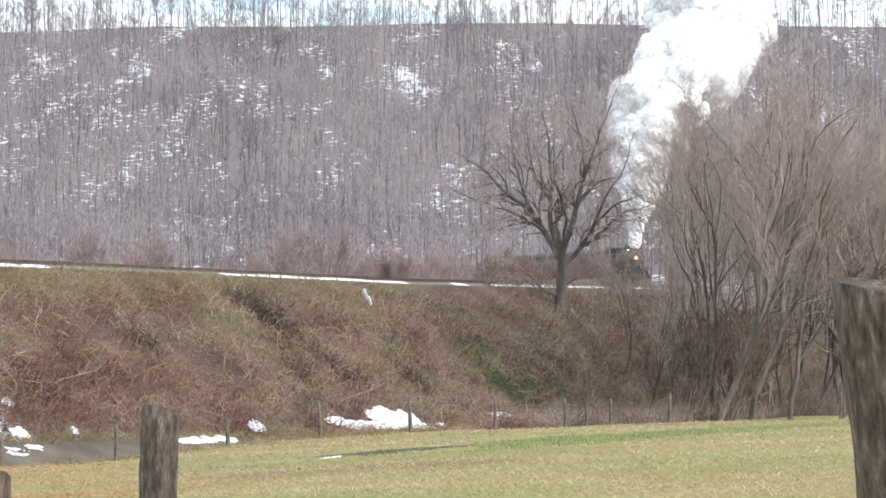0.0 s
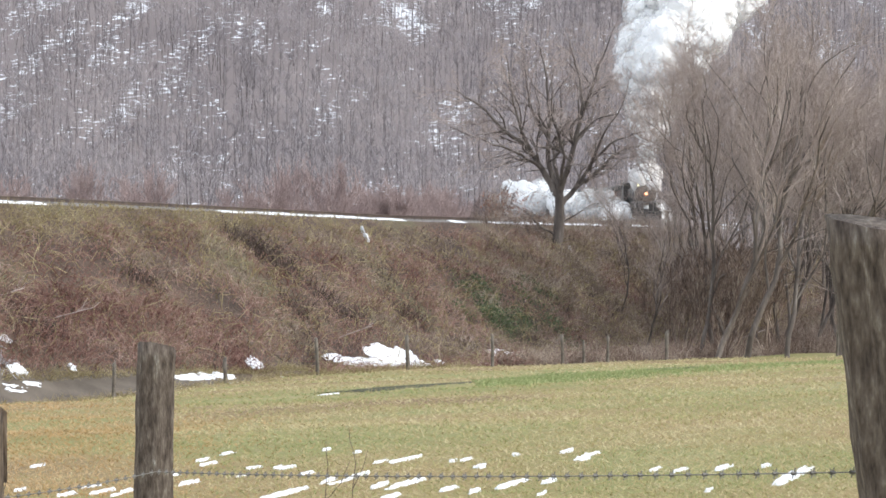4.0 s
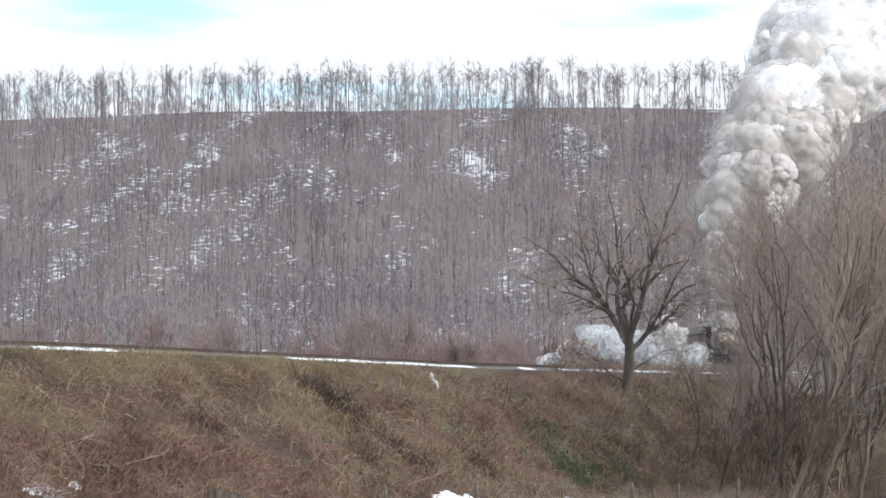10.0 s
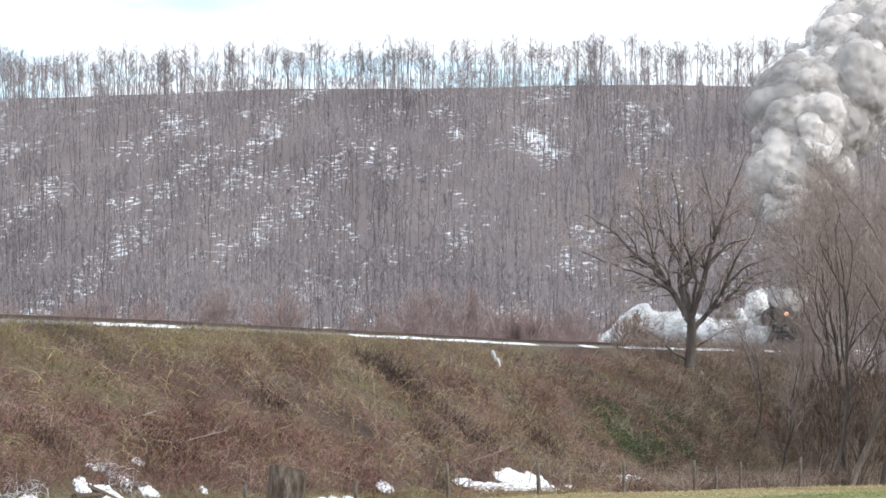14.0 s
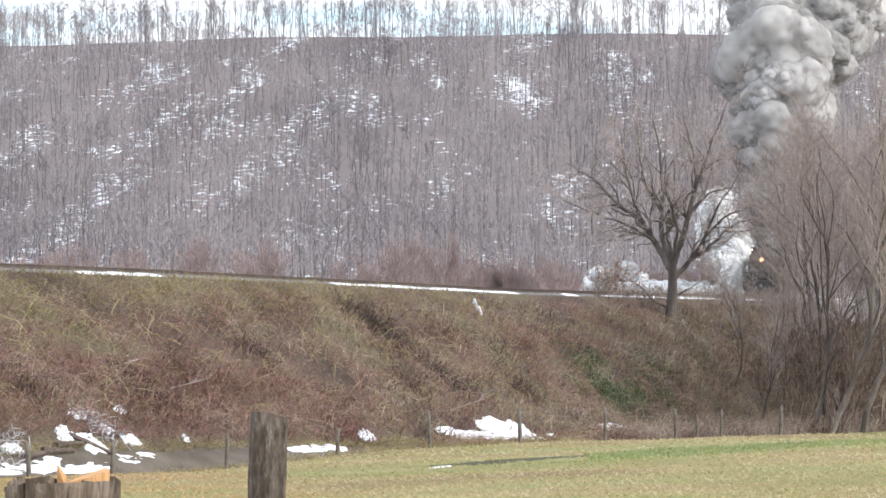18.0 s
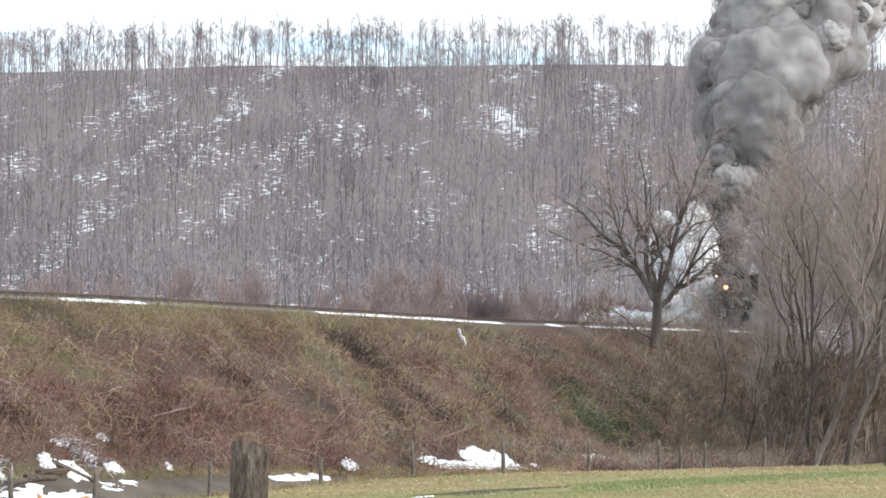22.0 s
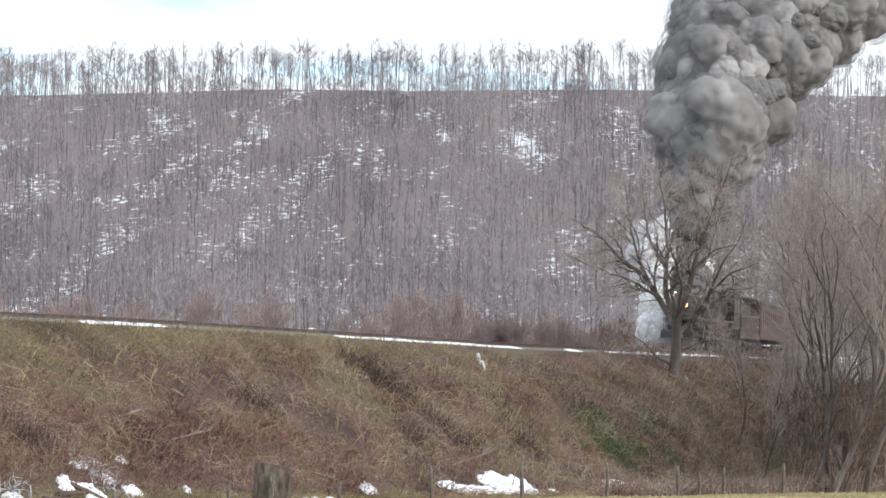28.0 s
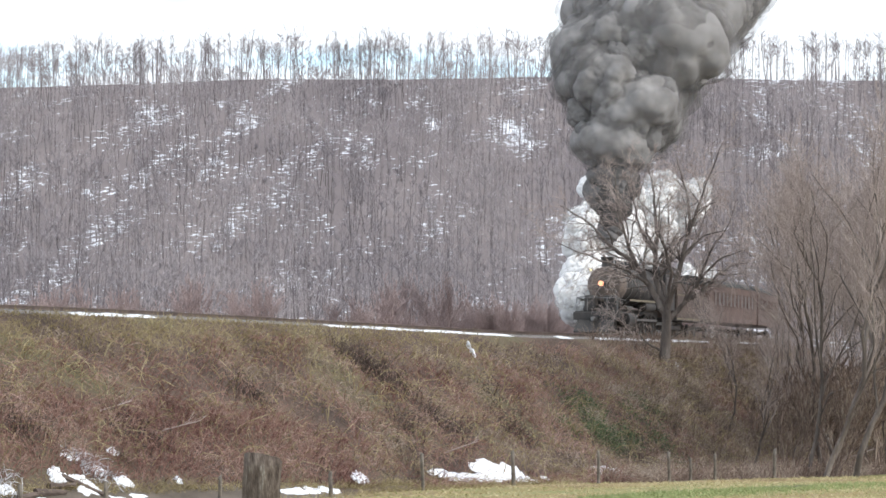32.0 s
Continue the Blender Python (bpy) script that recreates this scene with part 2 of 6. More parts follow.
def at(az, d):
    """Plan place at a bearing in degrees and a distance from the origin."""
    return d * np.sin(np.radians(az)), d * np.cos(np.radians(az))


# ---- ground ----
def fence_y(x):
    return np.minimum(98.5 + 1.4 * x, 124.0)


def build_ground():
    ys = np.concatenate([np.arange(-400, 0, 40), np.arange(0, 60, 1.0), np.arange(60, 190, 0.5), np.arange(190, 420, 2.0),
                         np.arange(420, 900, 5.0), np.arange(900, 1000, 10.0), np.arange(1000, 4001, 250.0)])
    us = np.concatenate([np.linspace(-6, -0.32, 14)[:-1], np.linspace(-0.32, 0.28, 300), np.linspace(0.28, 6, 14)[1:]])
    y, u = np.meshgrid(ys, us, indexing="ij")
    x = u * (np.maximum(y, 0) + 40)
    z = ground_height(x, y)
    verts = np.stack([x, y, z], -1).reshape(-1, 3)
    nr, nc = y.shape
    i = np.arange(nr - 1)[:, None] * nc + np.arange(nc - 1)[None]
    faces = np.stack([i, i + 1, i + nc + 1, i + nc], -1).reshape(-1, 4)
    me = mesh_np("ground", verts, faces, True)
    c = verts[faces].mean(1)
    s, side = track_place(c[:, 0], c[:, 1])
    kind = np.where(c[:, 1] < fence_y(c[:, 0]) + 0.4 * np.sin(c[:, 0] * 1.7), 0, np.where((side > -4), 1, 2))
    kind = np.where(c[:, 1] < 60, 0, kind)
    kind = np.where(((side < -4) & (c[:, 1] > 60)) | (c[:, 1] > 260), 2, kind)
    ob = put("ground", me, [M_FIELD, M_BANK, M_HILL])
    me.polygons.foreach_set("material_index", kind.astype(np.int32))
    me.update()
    return tagged(ob, "rolling ground of pale winter grass, brown bank and snowy wooded hillside", "ground", kind="structure")


build_ground()


# ---- bare trees ----
def grow(rng, height, trunk_r, levels, fork=0.25, spread=0.6, upright=0.35, kids=(5, 4, 4, 3), stems=1, lean=0.0, wob=0.12, low=0.3):
    """Branches of a bare tree as two sets of segments: trunk with limbs, and the finer crown."""
    out = ([], [])

    def branch(p, d, length, r, level):
        n = (10, 6, 4)[level] if level < 3 else 2
        q = np.array(p)
        d = np.array(d) / np.linalg.norm(d)
        pts = [(q.copy(), r, d.copy())]
        for k in range(n):
            d = d + rng.normal(0, wob * (1 + 0.3 * level), 3)
            d[2] += upright * (0.25 if level else 0.1)
            d /= np.linalg.norm(d)
            q = q + d * length / n
            rr = r * (1 - (k + 1) / n * (0.62 if level < levels else 0.85))
            out[0 if level < 2 else 1].append((pts[-1][0], q.copy(), pts[-1][1], rr))
            pts.append((q.copy(), rr, d.copy()))
        if level >= levels:
            return
        count = kids[min(level, len(kids) - 1)]
        for k in range(count):
            f = (low if level == 0 else 0.2) + (1 - (low if level == 0 else 0.2)) * (k + rng.uniform(0.1, 0.9)) / count
            i = min(int(f * n), n - 1)
            g = f * n - i
            a, b = pts[i], pts[i + 1]
            side = np.cross(b[2], rng.normal(0, 1, 3))
            side /= np.linalg.norm(side)
            w = rng.uniform(0.6, 1.3) * spread
            nd = b[2] * np.cos(w) + side * np.sin(w)
            nd[2] += upright * 0.4
            left = length * (1 - 0.55 * f) * rng.uniform(0.55, 0.85)
            branch(a[0] + (b[0] - a[0]) * g, nd, left, max((a[1] + (b[1] - a[1]) * g) * rng.uniform(0.5, 0.72), 0.008), level + 1)

    for k in range(stems):
        a = rng.uniform(0, 2 * np.pi)
        t = lean if stems == 1 else lean + 0.22
        branch((0.15 * (stems > 1) * np.cos(a), 0.15 * (stems > 1) * np.sin(a), -0.3), (np.cos(a) * t, np.sin(a) * t, 1.0),
               height * (0.82 if levels > 2 else 0.8) * (1 if k == 0 else rng.uniform(0.7, 0.95)), trunk_r * (1 if stems == 1 else 0.75), 0)
    return out


def segs_mesh(name, segs, sides, least=0.0):
    a, b = np.array([s[0] for s in segs]), np.array([s[1] for s in segs])
    r0, r1 = np.array([s[2] for s in segs]), np.array([s[3] for s in segs])
    return mesh_np(name, *tubes(a, b, np.maximum(r0, least), np.maximum(r1, least), sides), True)


def tree(name, rng, m, label, least=0.008, **k):
    wood, fine = grow(rng, **k)
    top = empty(name, m)
    put("trunk", segs_mesh("trunk", wood, 7), M_BARK, top)
    put("crown", segs_mesh("crown", fine, 3, least), M_TWIG, top)
    return tagged(top, label, "tree")


def stand(x, y, turn=0.0, up=0.0, scale=1.0):
    return pose(x, y, float(ground_height(x, y)) + up, 0, 0, turn) @ Matrix.Scale(scale, 4)


rng = np.random.default_rng(7)
mx, my = at(3.05, 142.0)


def sweep(pts, r0, r1, rng, step=0.42, jitter=0.035):
    """A smooth crooked limb through the given points, as short tapered pieces."""
    p = np.array(pts, float)
    t = np.concatenate([[0], np.cumsum(np.linalg.norm(np.diff(p, axis=0), axis=1))])
    n = max(4, int(t[-1] / step))
    u = np.linspace(0, t[-1], n + 1)
    c = np.stack([np.interp(u, t, p[:, k]) for k in range(3)], 1)
    for _ in range(2):
        c[1:-1] = (c[:-2] + 2 * c[1:-1] + c[2:]) / 4
    c[1:-1] += rng.normal(0, jitter, (n - 1, 3))
    r = r0 + (r1 - r0) * (u / t[-1]) ** 0.8
    return c, r


def stalk_mesh(name, c, r, sides=6):
    """One unbroken tube along the points c with the radii r."""
    t = np.gradient(c, axis=0)
    t /= np.linalg.norm(t, axis=1, keepdims=True)
    u = np.cross(t, (0.31, 0.77, 0.55))
    u /= np.linalg.norm(u, axis=1, keepdims=True)
    w = np.cross(t, u)
    a = np.arange(sides) * 2 * math.pi / sides
    v = c[:, None] + r[:, None, None] * (u[:, None] * np.cos(a)[None, :, None] + w[:, None] * np.sin(a)[None, :, None])
    i = np.arange(len(c) - 1)[:, None] * sides + np.arange(sides)[None]
    j = np.arange(len(c) - 1)[:, None] * sides + (np.arange(sides)[None] + 1) % sides
    return mesh_np(name, v.reshape(-1, 3), np.stack([i, j, j + sides, i + sides], -1).reshape(-1, 4), True)


# limbs from the fork: way points (across, depth, up), girth at both ends, number of side branches
FORK = 3.0
BOUGHS = (
    (((0, 0, -0.2), (-1.1, 0.3, 1.7), (-1.7, 0.5, 2.6), (-2.9, 0.7, 3.3), (-4.3, 0.8, 4.9), (-5.7, 0.9, 5.6)), 0.21, 0.03, 15),
    (((-1.5, 0.4, 2.3), (-2.3, -0.3, 3.9), (-2.5, -0.7, 5.0), (-2.9, -1.0, 7.4)), 0.11, 0.025, 11),
    (((-0.9, 0.2, 1.3), (-2.4, -0.9, 2.3), (-3.9, -1.6, 2.7), (-5.9, -2.0, 3.5)), 0.10, 0.02, 13),
    (((0, 0, 0), (-0.3, 0.2, 0.9), (-0.65, 0.4, 1.9), (-0.45, 0.6, 3.7), (-0.6, 0.7, 5.8), (-1.0, 0.9, 7.9)), 0.19, 0.03, 14),
    (((-0.5, 0.5, 3.0), (-1.5, 1.3, 4.6), (-1.7, 1.7, 6.2), (-1.9, 1.9, 8.0)), 0.09, 0.02, 9),
    (((0, 0, 0), (0.3, -0.2, 0.9), (0.75, -0.4, 2.4), (1.2, -0.5, 4.3), (1.1, -0.4, 5.8), (0.5, -0.5, 8.1)), 0.20, 0.03, 14),
    (((1.15, -0.5, 4.0), (1.7, -0.9, 6.0), (2.3, -1.1, 7.4), (2.9, -1.2, 8.9)), 0.10, 0.022, 10),
    (((0.8, -0.3, 2.6), (1.7, 0.7, 3.9), (2.2, 1.2, 5.2), (2.0, 1.4, 7.2)), 0.09, 0.02, 9),
    (((0.05, 0, -0.7), (0.5, 0.1, -0.1), (1.1, 0.3, 0.5), (2.2, 0.5, 1.2), (3.0, 0.7, 2.2), (4.6, 0.8, 2.7)), 0.17, 0.03, 11),
    (((1.0, 0.3, 0.4), (1.9, -0.3, 1.9), (2.8, -0.6, 2.8), (4.3, -0.8, 3.3)), 0.12, 0.025, 10),
    (((1.8, -0.3, 1.8), (2.3, -1.0, 3.2), (3.2, -1.3, 4.4), (3.6, -1.4, 5.9)), 0.08, 0.02, 8),
    (((-0.15, 0, -2.3), (-1.1, -0.4, -1.75), (-1.9, -0.6, -0.9), (-2.7, -0.7, -0.45)), 0.07, 0.02, 5),
    (((0.1, 0.1, -1.6), (0.9, 0.5, -1.2), (1.7, 0.6, -0.6), (2.3, 0.7, -0.5)), 0.05, 0.015, 4),
    (((0, 0.1, 0.2), (-0.3, 1.5, 2.2), (0.3, 2.6, 4.0), (0.2, 3.2, 6.2)), 0.13, 0.025, 10),
    (((0, -0.1, 0.3), (0.2, -1.6, 2.1), (-0.5, -2.7, 3.8), (-0.6, -3.3, 5.9)), 0.12, 0.025, 10),
)


def spreading_tree(rng, m, label):
    """A short stout trunk that forks into long crooked limbs with many side branches."""
    wood, fine = [], []

    def lay(c, r, to):
        for k in range(len(c) - 1):
            to.append((c[k], c[k + 1], r[k], r[k + 1]))

    lay(*sweep(((-0.12, 0, -0.9), (-0.1, 0, 0.3), (0.02, 0, 1.6), (0, 0, FORK)), 0.36, 0.24, rng, 0.5, 0.015), wood)
    for pts, r0, r1, kids in BOUGHS:
        c, r = sweep([(px, py, pz + FORK) for px, py, pz in pts], r0, r1, rng)
        lay(c, r, wood)
        n = len(c) - 1
        for k in range(kids + 1):
            f = 0.22 + 0.78 * (k + rng.uniform(0, 0.8)) / kids
            i = min(int(f * n), n - 1)
            d = c[i + 1] - c[i]
            d /= np.linalg.norm(d)
            side = np.cross(d, rng.normal(0, 1, 3))
            side /= np.linalg.norm(side)
            if k == kids:
                way = d
            else:
                w = rng.uniform(0.5, 1.15)
                way = d * math.cos(w) + side * math.sin(w) + np.array((0, 0, 0.12))
            length = rng.uniform(1.2, 3.0) * (1.15 - 0.35 * f)
            wd, fn = grow(rng, length * 1.2, max(r[i] * 0.5, 0.016), 2, spread=0.7, upright=0.10, kids=(7, 5, 3), wob=0.16, low=0.15)
            turn = np.array(Vector((0, 0, 1)).rotation_difference(Vector(way).normalized()).to_matrix())
            for src in (wd, fn):
                for p, q, ra, rb in src:
                    (wood if ra > 0.022 else fine).append((turn @ (p + (0, 0, 0.3)) + c[i], turn @ (q + (0, 0, 0.3)) + c[i], ra, rb))
    top = empty("bare_tree", m)
    put("trunk", segs_mesh("trunk", wood, 7), M_BARK, top)
    put("crown", segs_mesh("crown", fine, 3, 0.007), M_TWIG, top)
    return tagged(top, label, "tree")


spreading_tree(rng, stand(mx, my, scale=1.05), "spreading bare grey tree on the railway bank")

WOOD = [tree("bare_tree", np.random.default_rng(20 + k), stand(*at((6.25, 6.6, 7.3, 8.2, 9.4)[k], (121, 117, 118, 119, 120)[k]), 40 * k),
             ("slender bare tree with brown twigs below the bank", "leaning bare tree with forked stems below the bank")[k % 2], least=0.0065,
             height=15.0 + 1.2 * (k % 3), trunk_r=(0.11, 0.14, 0.16, 0.13, 0.12)[k], levels=4, spread=0.44, upright=0.36, kids=(10, 7, 6, 4), stems=1, lean=0.06, low=0.22, wob=0.16) for k in range(5)]
rng = np.random.default_rng(5)
for k in range(52):
    # saplings stand thin beside the line, taller trees further along the bank foot
    sapling = k < 4
    az = (4.45, 4.95, 5.95, 6.6)[k] if sapling else rng.uniform(7.0, 13.0) if k < 24 else rng.uniform(6.7, 13.0)
    d = rng.uniform(122, 140) if sapling else rng.uniform(114, 150) if k < 24 else rng.uniform(150, 235)
    x, y = at(az, d)
    if y < fence_y(x) + 4:
        x, y = x - 3, fence_y(x) + rng.uniform(5, 12)
    s, side = track_place(x, y)
    if -3.5 < side < 4.5:
        x += 5
    c = copy_thing(WOOD[k % 5], pose(x, y, float(ground_height(x, y)), 0, 0, rng.uniform(0, 360)))
    c.scale = [rng.uniform(0.45, 0.58) if sapling else rng.uniform(0.72, 1.0)] * 3
    if sapling:
        c["label"] = "thin bare sapling on the slope below the track"

# ---- wooded hillside ----
def far_woods(name, rng, xs, ys, heights, label, twigs, thick=1.0, least=0.03, wide=1.0, nb=7, reach=0.10, hi=0.95, lo=0.38):
    p0, p1, r0, r1 = [], [], [], []
    zs = ground_height(xs, ys)
    t0, t1, t2 = [], [], []
    for x, y, z, h in zip(xs, ys, zs, heights):
        base = np.array((x, y, z - 0.3))
        tip = base + (rng.normal(0, 0.06) * h, rng.normal(0, 0.06) * h, h)
        mid = base + (tip - base) * rng.uniform(0.4, 0.6) + rng.normal(0, 0.3, 3)
        r = h * 0.0095 * thick * rng.uniform(0.7, 1.3)
        p0 += [base, mid]
        p1 += [mid, tip]
        r0 += [r, r * 0.7]
        r1 += [r * 0.7, r * 0.15]
        f = rng.uniform(lo, hi, nb)
        a = rng.uniform(0, 2 * np.pi, nb)
        ln = h * (1.05 - f) * rng.uniform(0.28, 0.5, nb)
        start = base + (tip - base) * f[:, None]
        end = start + np.stack([np.cos(a) * 0.6 * wide, np.sin(a) * 0.6 * wide, np.full(nb, 0.85)], 1) * ln[:, None]
        p0 += list(start)
        p1 += list(end)
        r0 += [r * 0.38] * nb
        r1 += [r * 0.12] * nb
        g = rng.uniform(0.1, 1.0, twigs)[:, None]
        i = rng.integers(0, nb, twigs)
        s = start[i] + (end[i] - start[i]) * g
        e = s + rng.normal(0, 0.5, (twigs, 3)) * reach * h + (0, 0, 0.03 * h)
        w = np.stack([rng.uniform(0.5, 1, twigs) * least * 1.6, rng.normal(0, least, twigs), np.zeros(twigs)], 1)
        t0 += list(s - w)
        t1 += list(s + w)
        t2 += list(e)
    v, f = tubes(p0, p1, np.maximum(r0, least), np.maximum(r1, least * 0.6), 3)
    tv = np.stack([t0, t1, t2], 1).reshape(-1, 3)
    tf = np.arange(len(tv)).reshape(-1, 3) + len(v)
    me = mesh_np(name, np.concatenate([v, tv]), [f, tf])
    # each tree: two lengths of stem, then its boughs, three faces each
    stem = np.zeros(len(f) + len(tf), np.int32)
    stem[:len(f)] = np.tile(np.repeat(np.arange(2 + nb) < 2, 3), len(zs))
    ob = put(name, me, [M_FARBARK, M_FARSTEM])
    me.polygons.foreach_set("material_index", stem)
    return tagged(ob, label, "woods", kind="stuff")


rng = np.random.default_rng(11)
n = 4300
ys = 400 + 470 * rng.uniform(0, 1, n) ** 0.85
xs = ys * rng.uniform(-0.245, 0.215, n)
far_woods("hillside_woods", rng, xs, ys, rng.uniform(10, 17, n), "grey leafless woods on a snow-streaked hillside", 108, least=0.03, thick=0.72, wide=1.4, nb=9, reach=0.12)
n = 440
ys = rng.uniform(872, 900, n)
xs = ys * rng.uniform(-0.245, 0.215, n)
far_woods("ridge_woods", rng, xs, ys, 21.5 * rng.uniform(0.62, 1.03, n), "row of tall bare trees along the ridge", 150, least=0.02, thick=0.72, wide=1.7, nb=16, reach=0.08, hi=0.84, lo=0.46)


# ---- shrubs and thickets ----
M_CANE = surface("bramble_canes", [(0.15, (0.13, 0.062, 0.052)), (0.5, (0.29, 0.162, 0.132)), (0.85, (0.46, 0.335, 0.28))], scale=0.35, fine=3, island=0.5)
M_BROWN = surface("brown_brush", [(0.15, (0.105, 0.074, 0.062)), (0.5, (0.27, 0.20, 0.16)), (0.85, (0.47, 0.395, 0.32))], scale=0.35, fine=3, island=0.5)
M_STRAW = surface("dead_grass", [(0.15, (0.20, 0.16, 0.085)), (0.5, (0.33, 0.27, 0.14)), (0.85, (0.46, 0.39, 0.24))], scale=0.5, fine=3, island=0.5)
M_GREEN = surface("green_undergrowth", [(0.15, (0.06, 0.085, 0.05)), (0.5, (0.12, 0.15, 0.08)), (0.85, (0.19, 0.22, 0.11))], scale=0.8, fine=5, island=0.5)
M_LAWN = leafy(surface("winter_pasture", [(0.1, (0.27, 0.31, 0.13)), (0.35, (0.36, 0.36, 0.16)), (0.55, (0.44, 0.38, 0.19)), (0.72, (0.47, 0.36, 0.20)), (0.9, (0.58, 0.50, 0.31))],
                 scale=0.10, fine=0.8, island=0.75, fine_share=0.7), 0.35)
# painted shade for hollow brush; also the own dark tone of logs and weeds
M_SHADE_DARKWOOD = surface("hollow_shade_and_dark_wood", [(0.2, (0.07, 0.052, 0.045)), (0.8, (0.17, 0.13, 0.108))], scale=1, fine=4, island=0.4)
M_RUST = surface("rust_red_leaves", [(0.2, (0.22, 0.09, 0.05)), (0.8, (0.36, 0.17, 0.10))], scale=2, island=0.4)
M_ROAD = surface("worn_asphalt", [(0.2, (0.085, 0.07, 0.056)), (0.8, (0.17, 0.14, 0.112))], scale=0.8, fine=14, bump=0.3)
M_MUD = surface("wet_soil", [(0.2, (0.04, 0.042, 0.024)), (0.8, (0.10, 0.095, 0.05))], scale=1.2, fine=6, bump=0.6)
M_BALLAST = surface("stone_ballast", [(0.2, (0.10, 0.09, 0.085)), (0.8, (0.27, 0.25, 0.235))], scale=5, fine=22, bump=1.0, dist=0.05)
M_RAIL = surface("rusty_rail", [(0.2, (0.07, 0.05, 0.042)), (0.8, (0.15, 0.11, 0.09))], scale=3, fine=20, rough=0.6)
M_TIE = surface("creosoted_tie", [(0.2, (0.045, 0.038, 0.033)), (0.8, (0.11, 0.095, 0.08))], scale=3, fine=20, island=0.3)
M_FRESH = surface("fresh_sawn_wood", [(0.2, (0.50, 0.25, 0.10)), (0.8, (0.70, 0.44, 0.23))], scale=6, fine=40, stretch=(1, 6, 1), bump=0.4)
M_WIRE = surface("galvanised_wire", [(0.2, (0.15, 0.14, 0.13)), (0.8, (0.27, 0.255, 0.235))], scale=8, rough=0.75, metal=0.0)


def canes(name, rng, x, y, length, mat, label, droop=1.0, thick=0.012, category="brush"):
    """Arching stems rooted at x, y; three pieces each."""
    n = len(x)
    z = ground_height(x, y)
    a = rng.uniform(0, 2 * np.pi, n)
    out = rng.uniform(0.15, 0.95, n) * droop
    d = np.stack([np.cos(a) * out, np.sin(a) * out - 0.1 * droop, rng.uniform(0.7, 1.2, n)], 1)
    d /= np.linalg.norm(d, axis=1, keepdims=True)
    p = np.stack([x, y, z - 0.05], 1)
    P0, P1, R0, R1 = [], [], [], []
    w = thick * rng.uniform(0.6, 1.5, n)
    for k in range(3):
        q = p + d * (length / 3)[:, None]
        P0.append(p)
        P1.append(q)
        R0.append(w * (1 - 0.28 * k))
        R1.append(w * (0.72 - 0.28 * k))
        p = q
        d = d + rng.normal(0, 0.22, (n, 3)) - np.array((0, 0, 0.38)) * droop
        d /= np.linalg.norm(d, axis=1, keepdims=True)
    v, f = tubes(np.stack(P0, 1).reshape(-1, 3), np.stack(P1, 1).reshape(-1, 3), np.stack(R0, 1).ravel(), np.stack(R1, 1).ravel(), 3)
    return tagged(put(name, mesh_np(name, v, f), mat), label, category, kind="stuff")


def leaves(name, rng, centres, mat, label, size=0.12):
    """Small folded leaves about the given centres."""
    n = len(centres)
    a, b = rng.normal(0, 1, (n, 3)), rng.normal(0, 1, (n, 3))
    a /= np.linalg.norm(a, axis=1, keepdims=True)
    b = np.cross(a, b)
    b /= np.linalg.norm(b, axis=1, keepdims=True)
    c = np.cross(a, b)
    s = size * rng.uniform(0.6, 1.4, (n, 1))
    v = np.stack([centres, centres + a * s + b * s * 0.45, centres + a * 2 * s + c * s * 0.2, centres + a * s - b * s * 0.45], 1).reshape(-1, 3)
    f = np.arange(4 * n).reshape(-1, 4)
    return tagged(put(name, mesh_np(name, v, f), mat), label, "undergrowth", kind="stuff")


rng = np.random.default_rng(31)


def foot(az, off):
    """A plan point on a bearing, off metres beyond the far fence."""
    a, b = math.sin(radians(az)), math.cos(radians(az))
    d = (98.5 + off / 0.581) / (b - 1.4 * a)
    return d * a, d * b


# snow at the foot of the bank: bearing, way beyond the fence, half length, half depth, thickness
FOOT_SNOW = ((-1.25, 4.5, 1.9, 0.4, 0.13), (-0.62, 4.7, 1.9, 0.55, 0.16), (-0.85, 5.2, 1.4, 0.6, 0.18), (-0.45, 5.4, 0.7, 0.4, 0.2), (-1.6, 4.4, 0.6, 0.4, 0.12), (-2.1, 4.9, 0.6, 0.3, 0.1), (0.33, 4.9, 0.25, 0.25, 0.12), (1.3, 4.8, 0.2, 0.25, 0.08),
             (2.05, 6.0, 1.5, 0.8, 0.2), (1.75, 5.5, 0.6, 0.4, 0.2), (2.85, 5.0, 0.3, 0.3, 0.1))


def off_snow(x, y, pad=0.0):
    keep = np.ones(len(x), bool)
    for az, off, rx, ry, th in FOOT_SNOW:
        cx, cy = foot(az, off)
        # in front of the snow, as well as on it
        u, w = (x - cx) * 0.55 + (y - cy) * 0.835, (x - cx) * 0.835 - (y - cy) * 0.55
        keep &= ~(((u / (rx + pad)) ** 2 + (w / np.where(w > 0, ry + 3.2, ry + 0.1)) ** 2) < 1)
    return keep


def bank_points(n, s_range, side_range):
    s = rng.uniform(*s_range, n)
    side = rng.uniform(*side_range, n)
    p = on_track(s, side)
    keep = p[:, 1] > fence_y(p[:, 0]) + np.where(p[:, 0] < -4, 7.4, 0.6)
    keep &= off_snow(p[:, 0], p[:, 1])
    return p[keep, 0], p[keep, 1], s[keep], side[keep]


def patch(x, y, k, off):
    return lumps(x + off, y - off, k) + 0.5 * lumps(x - 2 * off, y + off, k * 2.3)


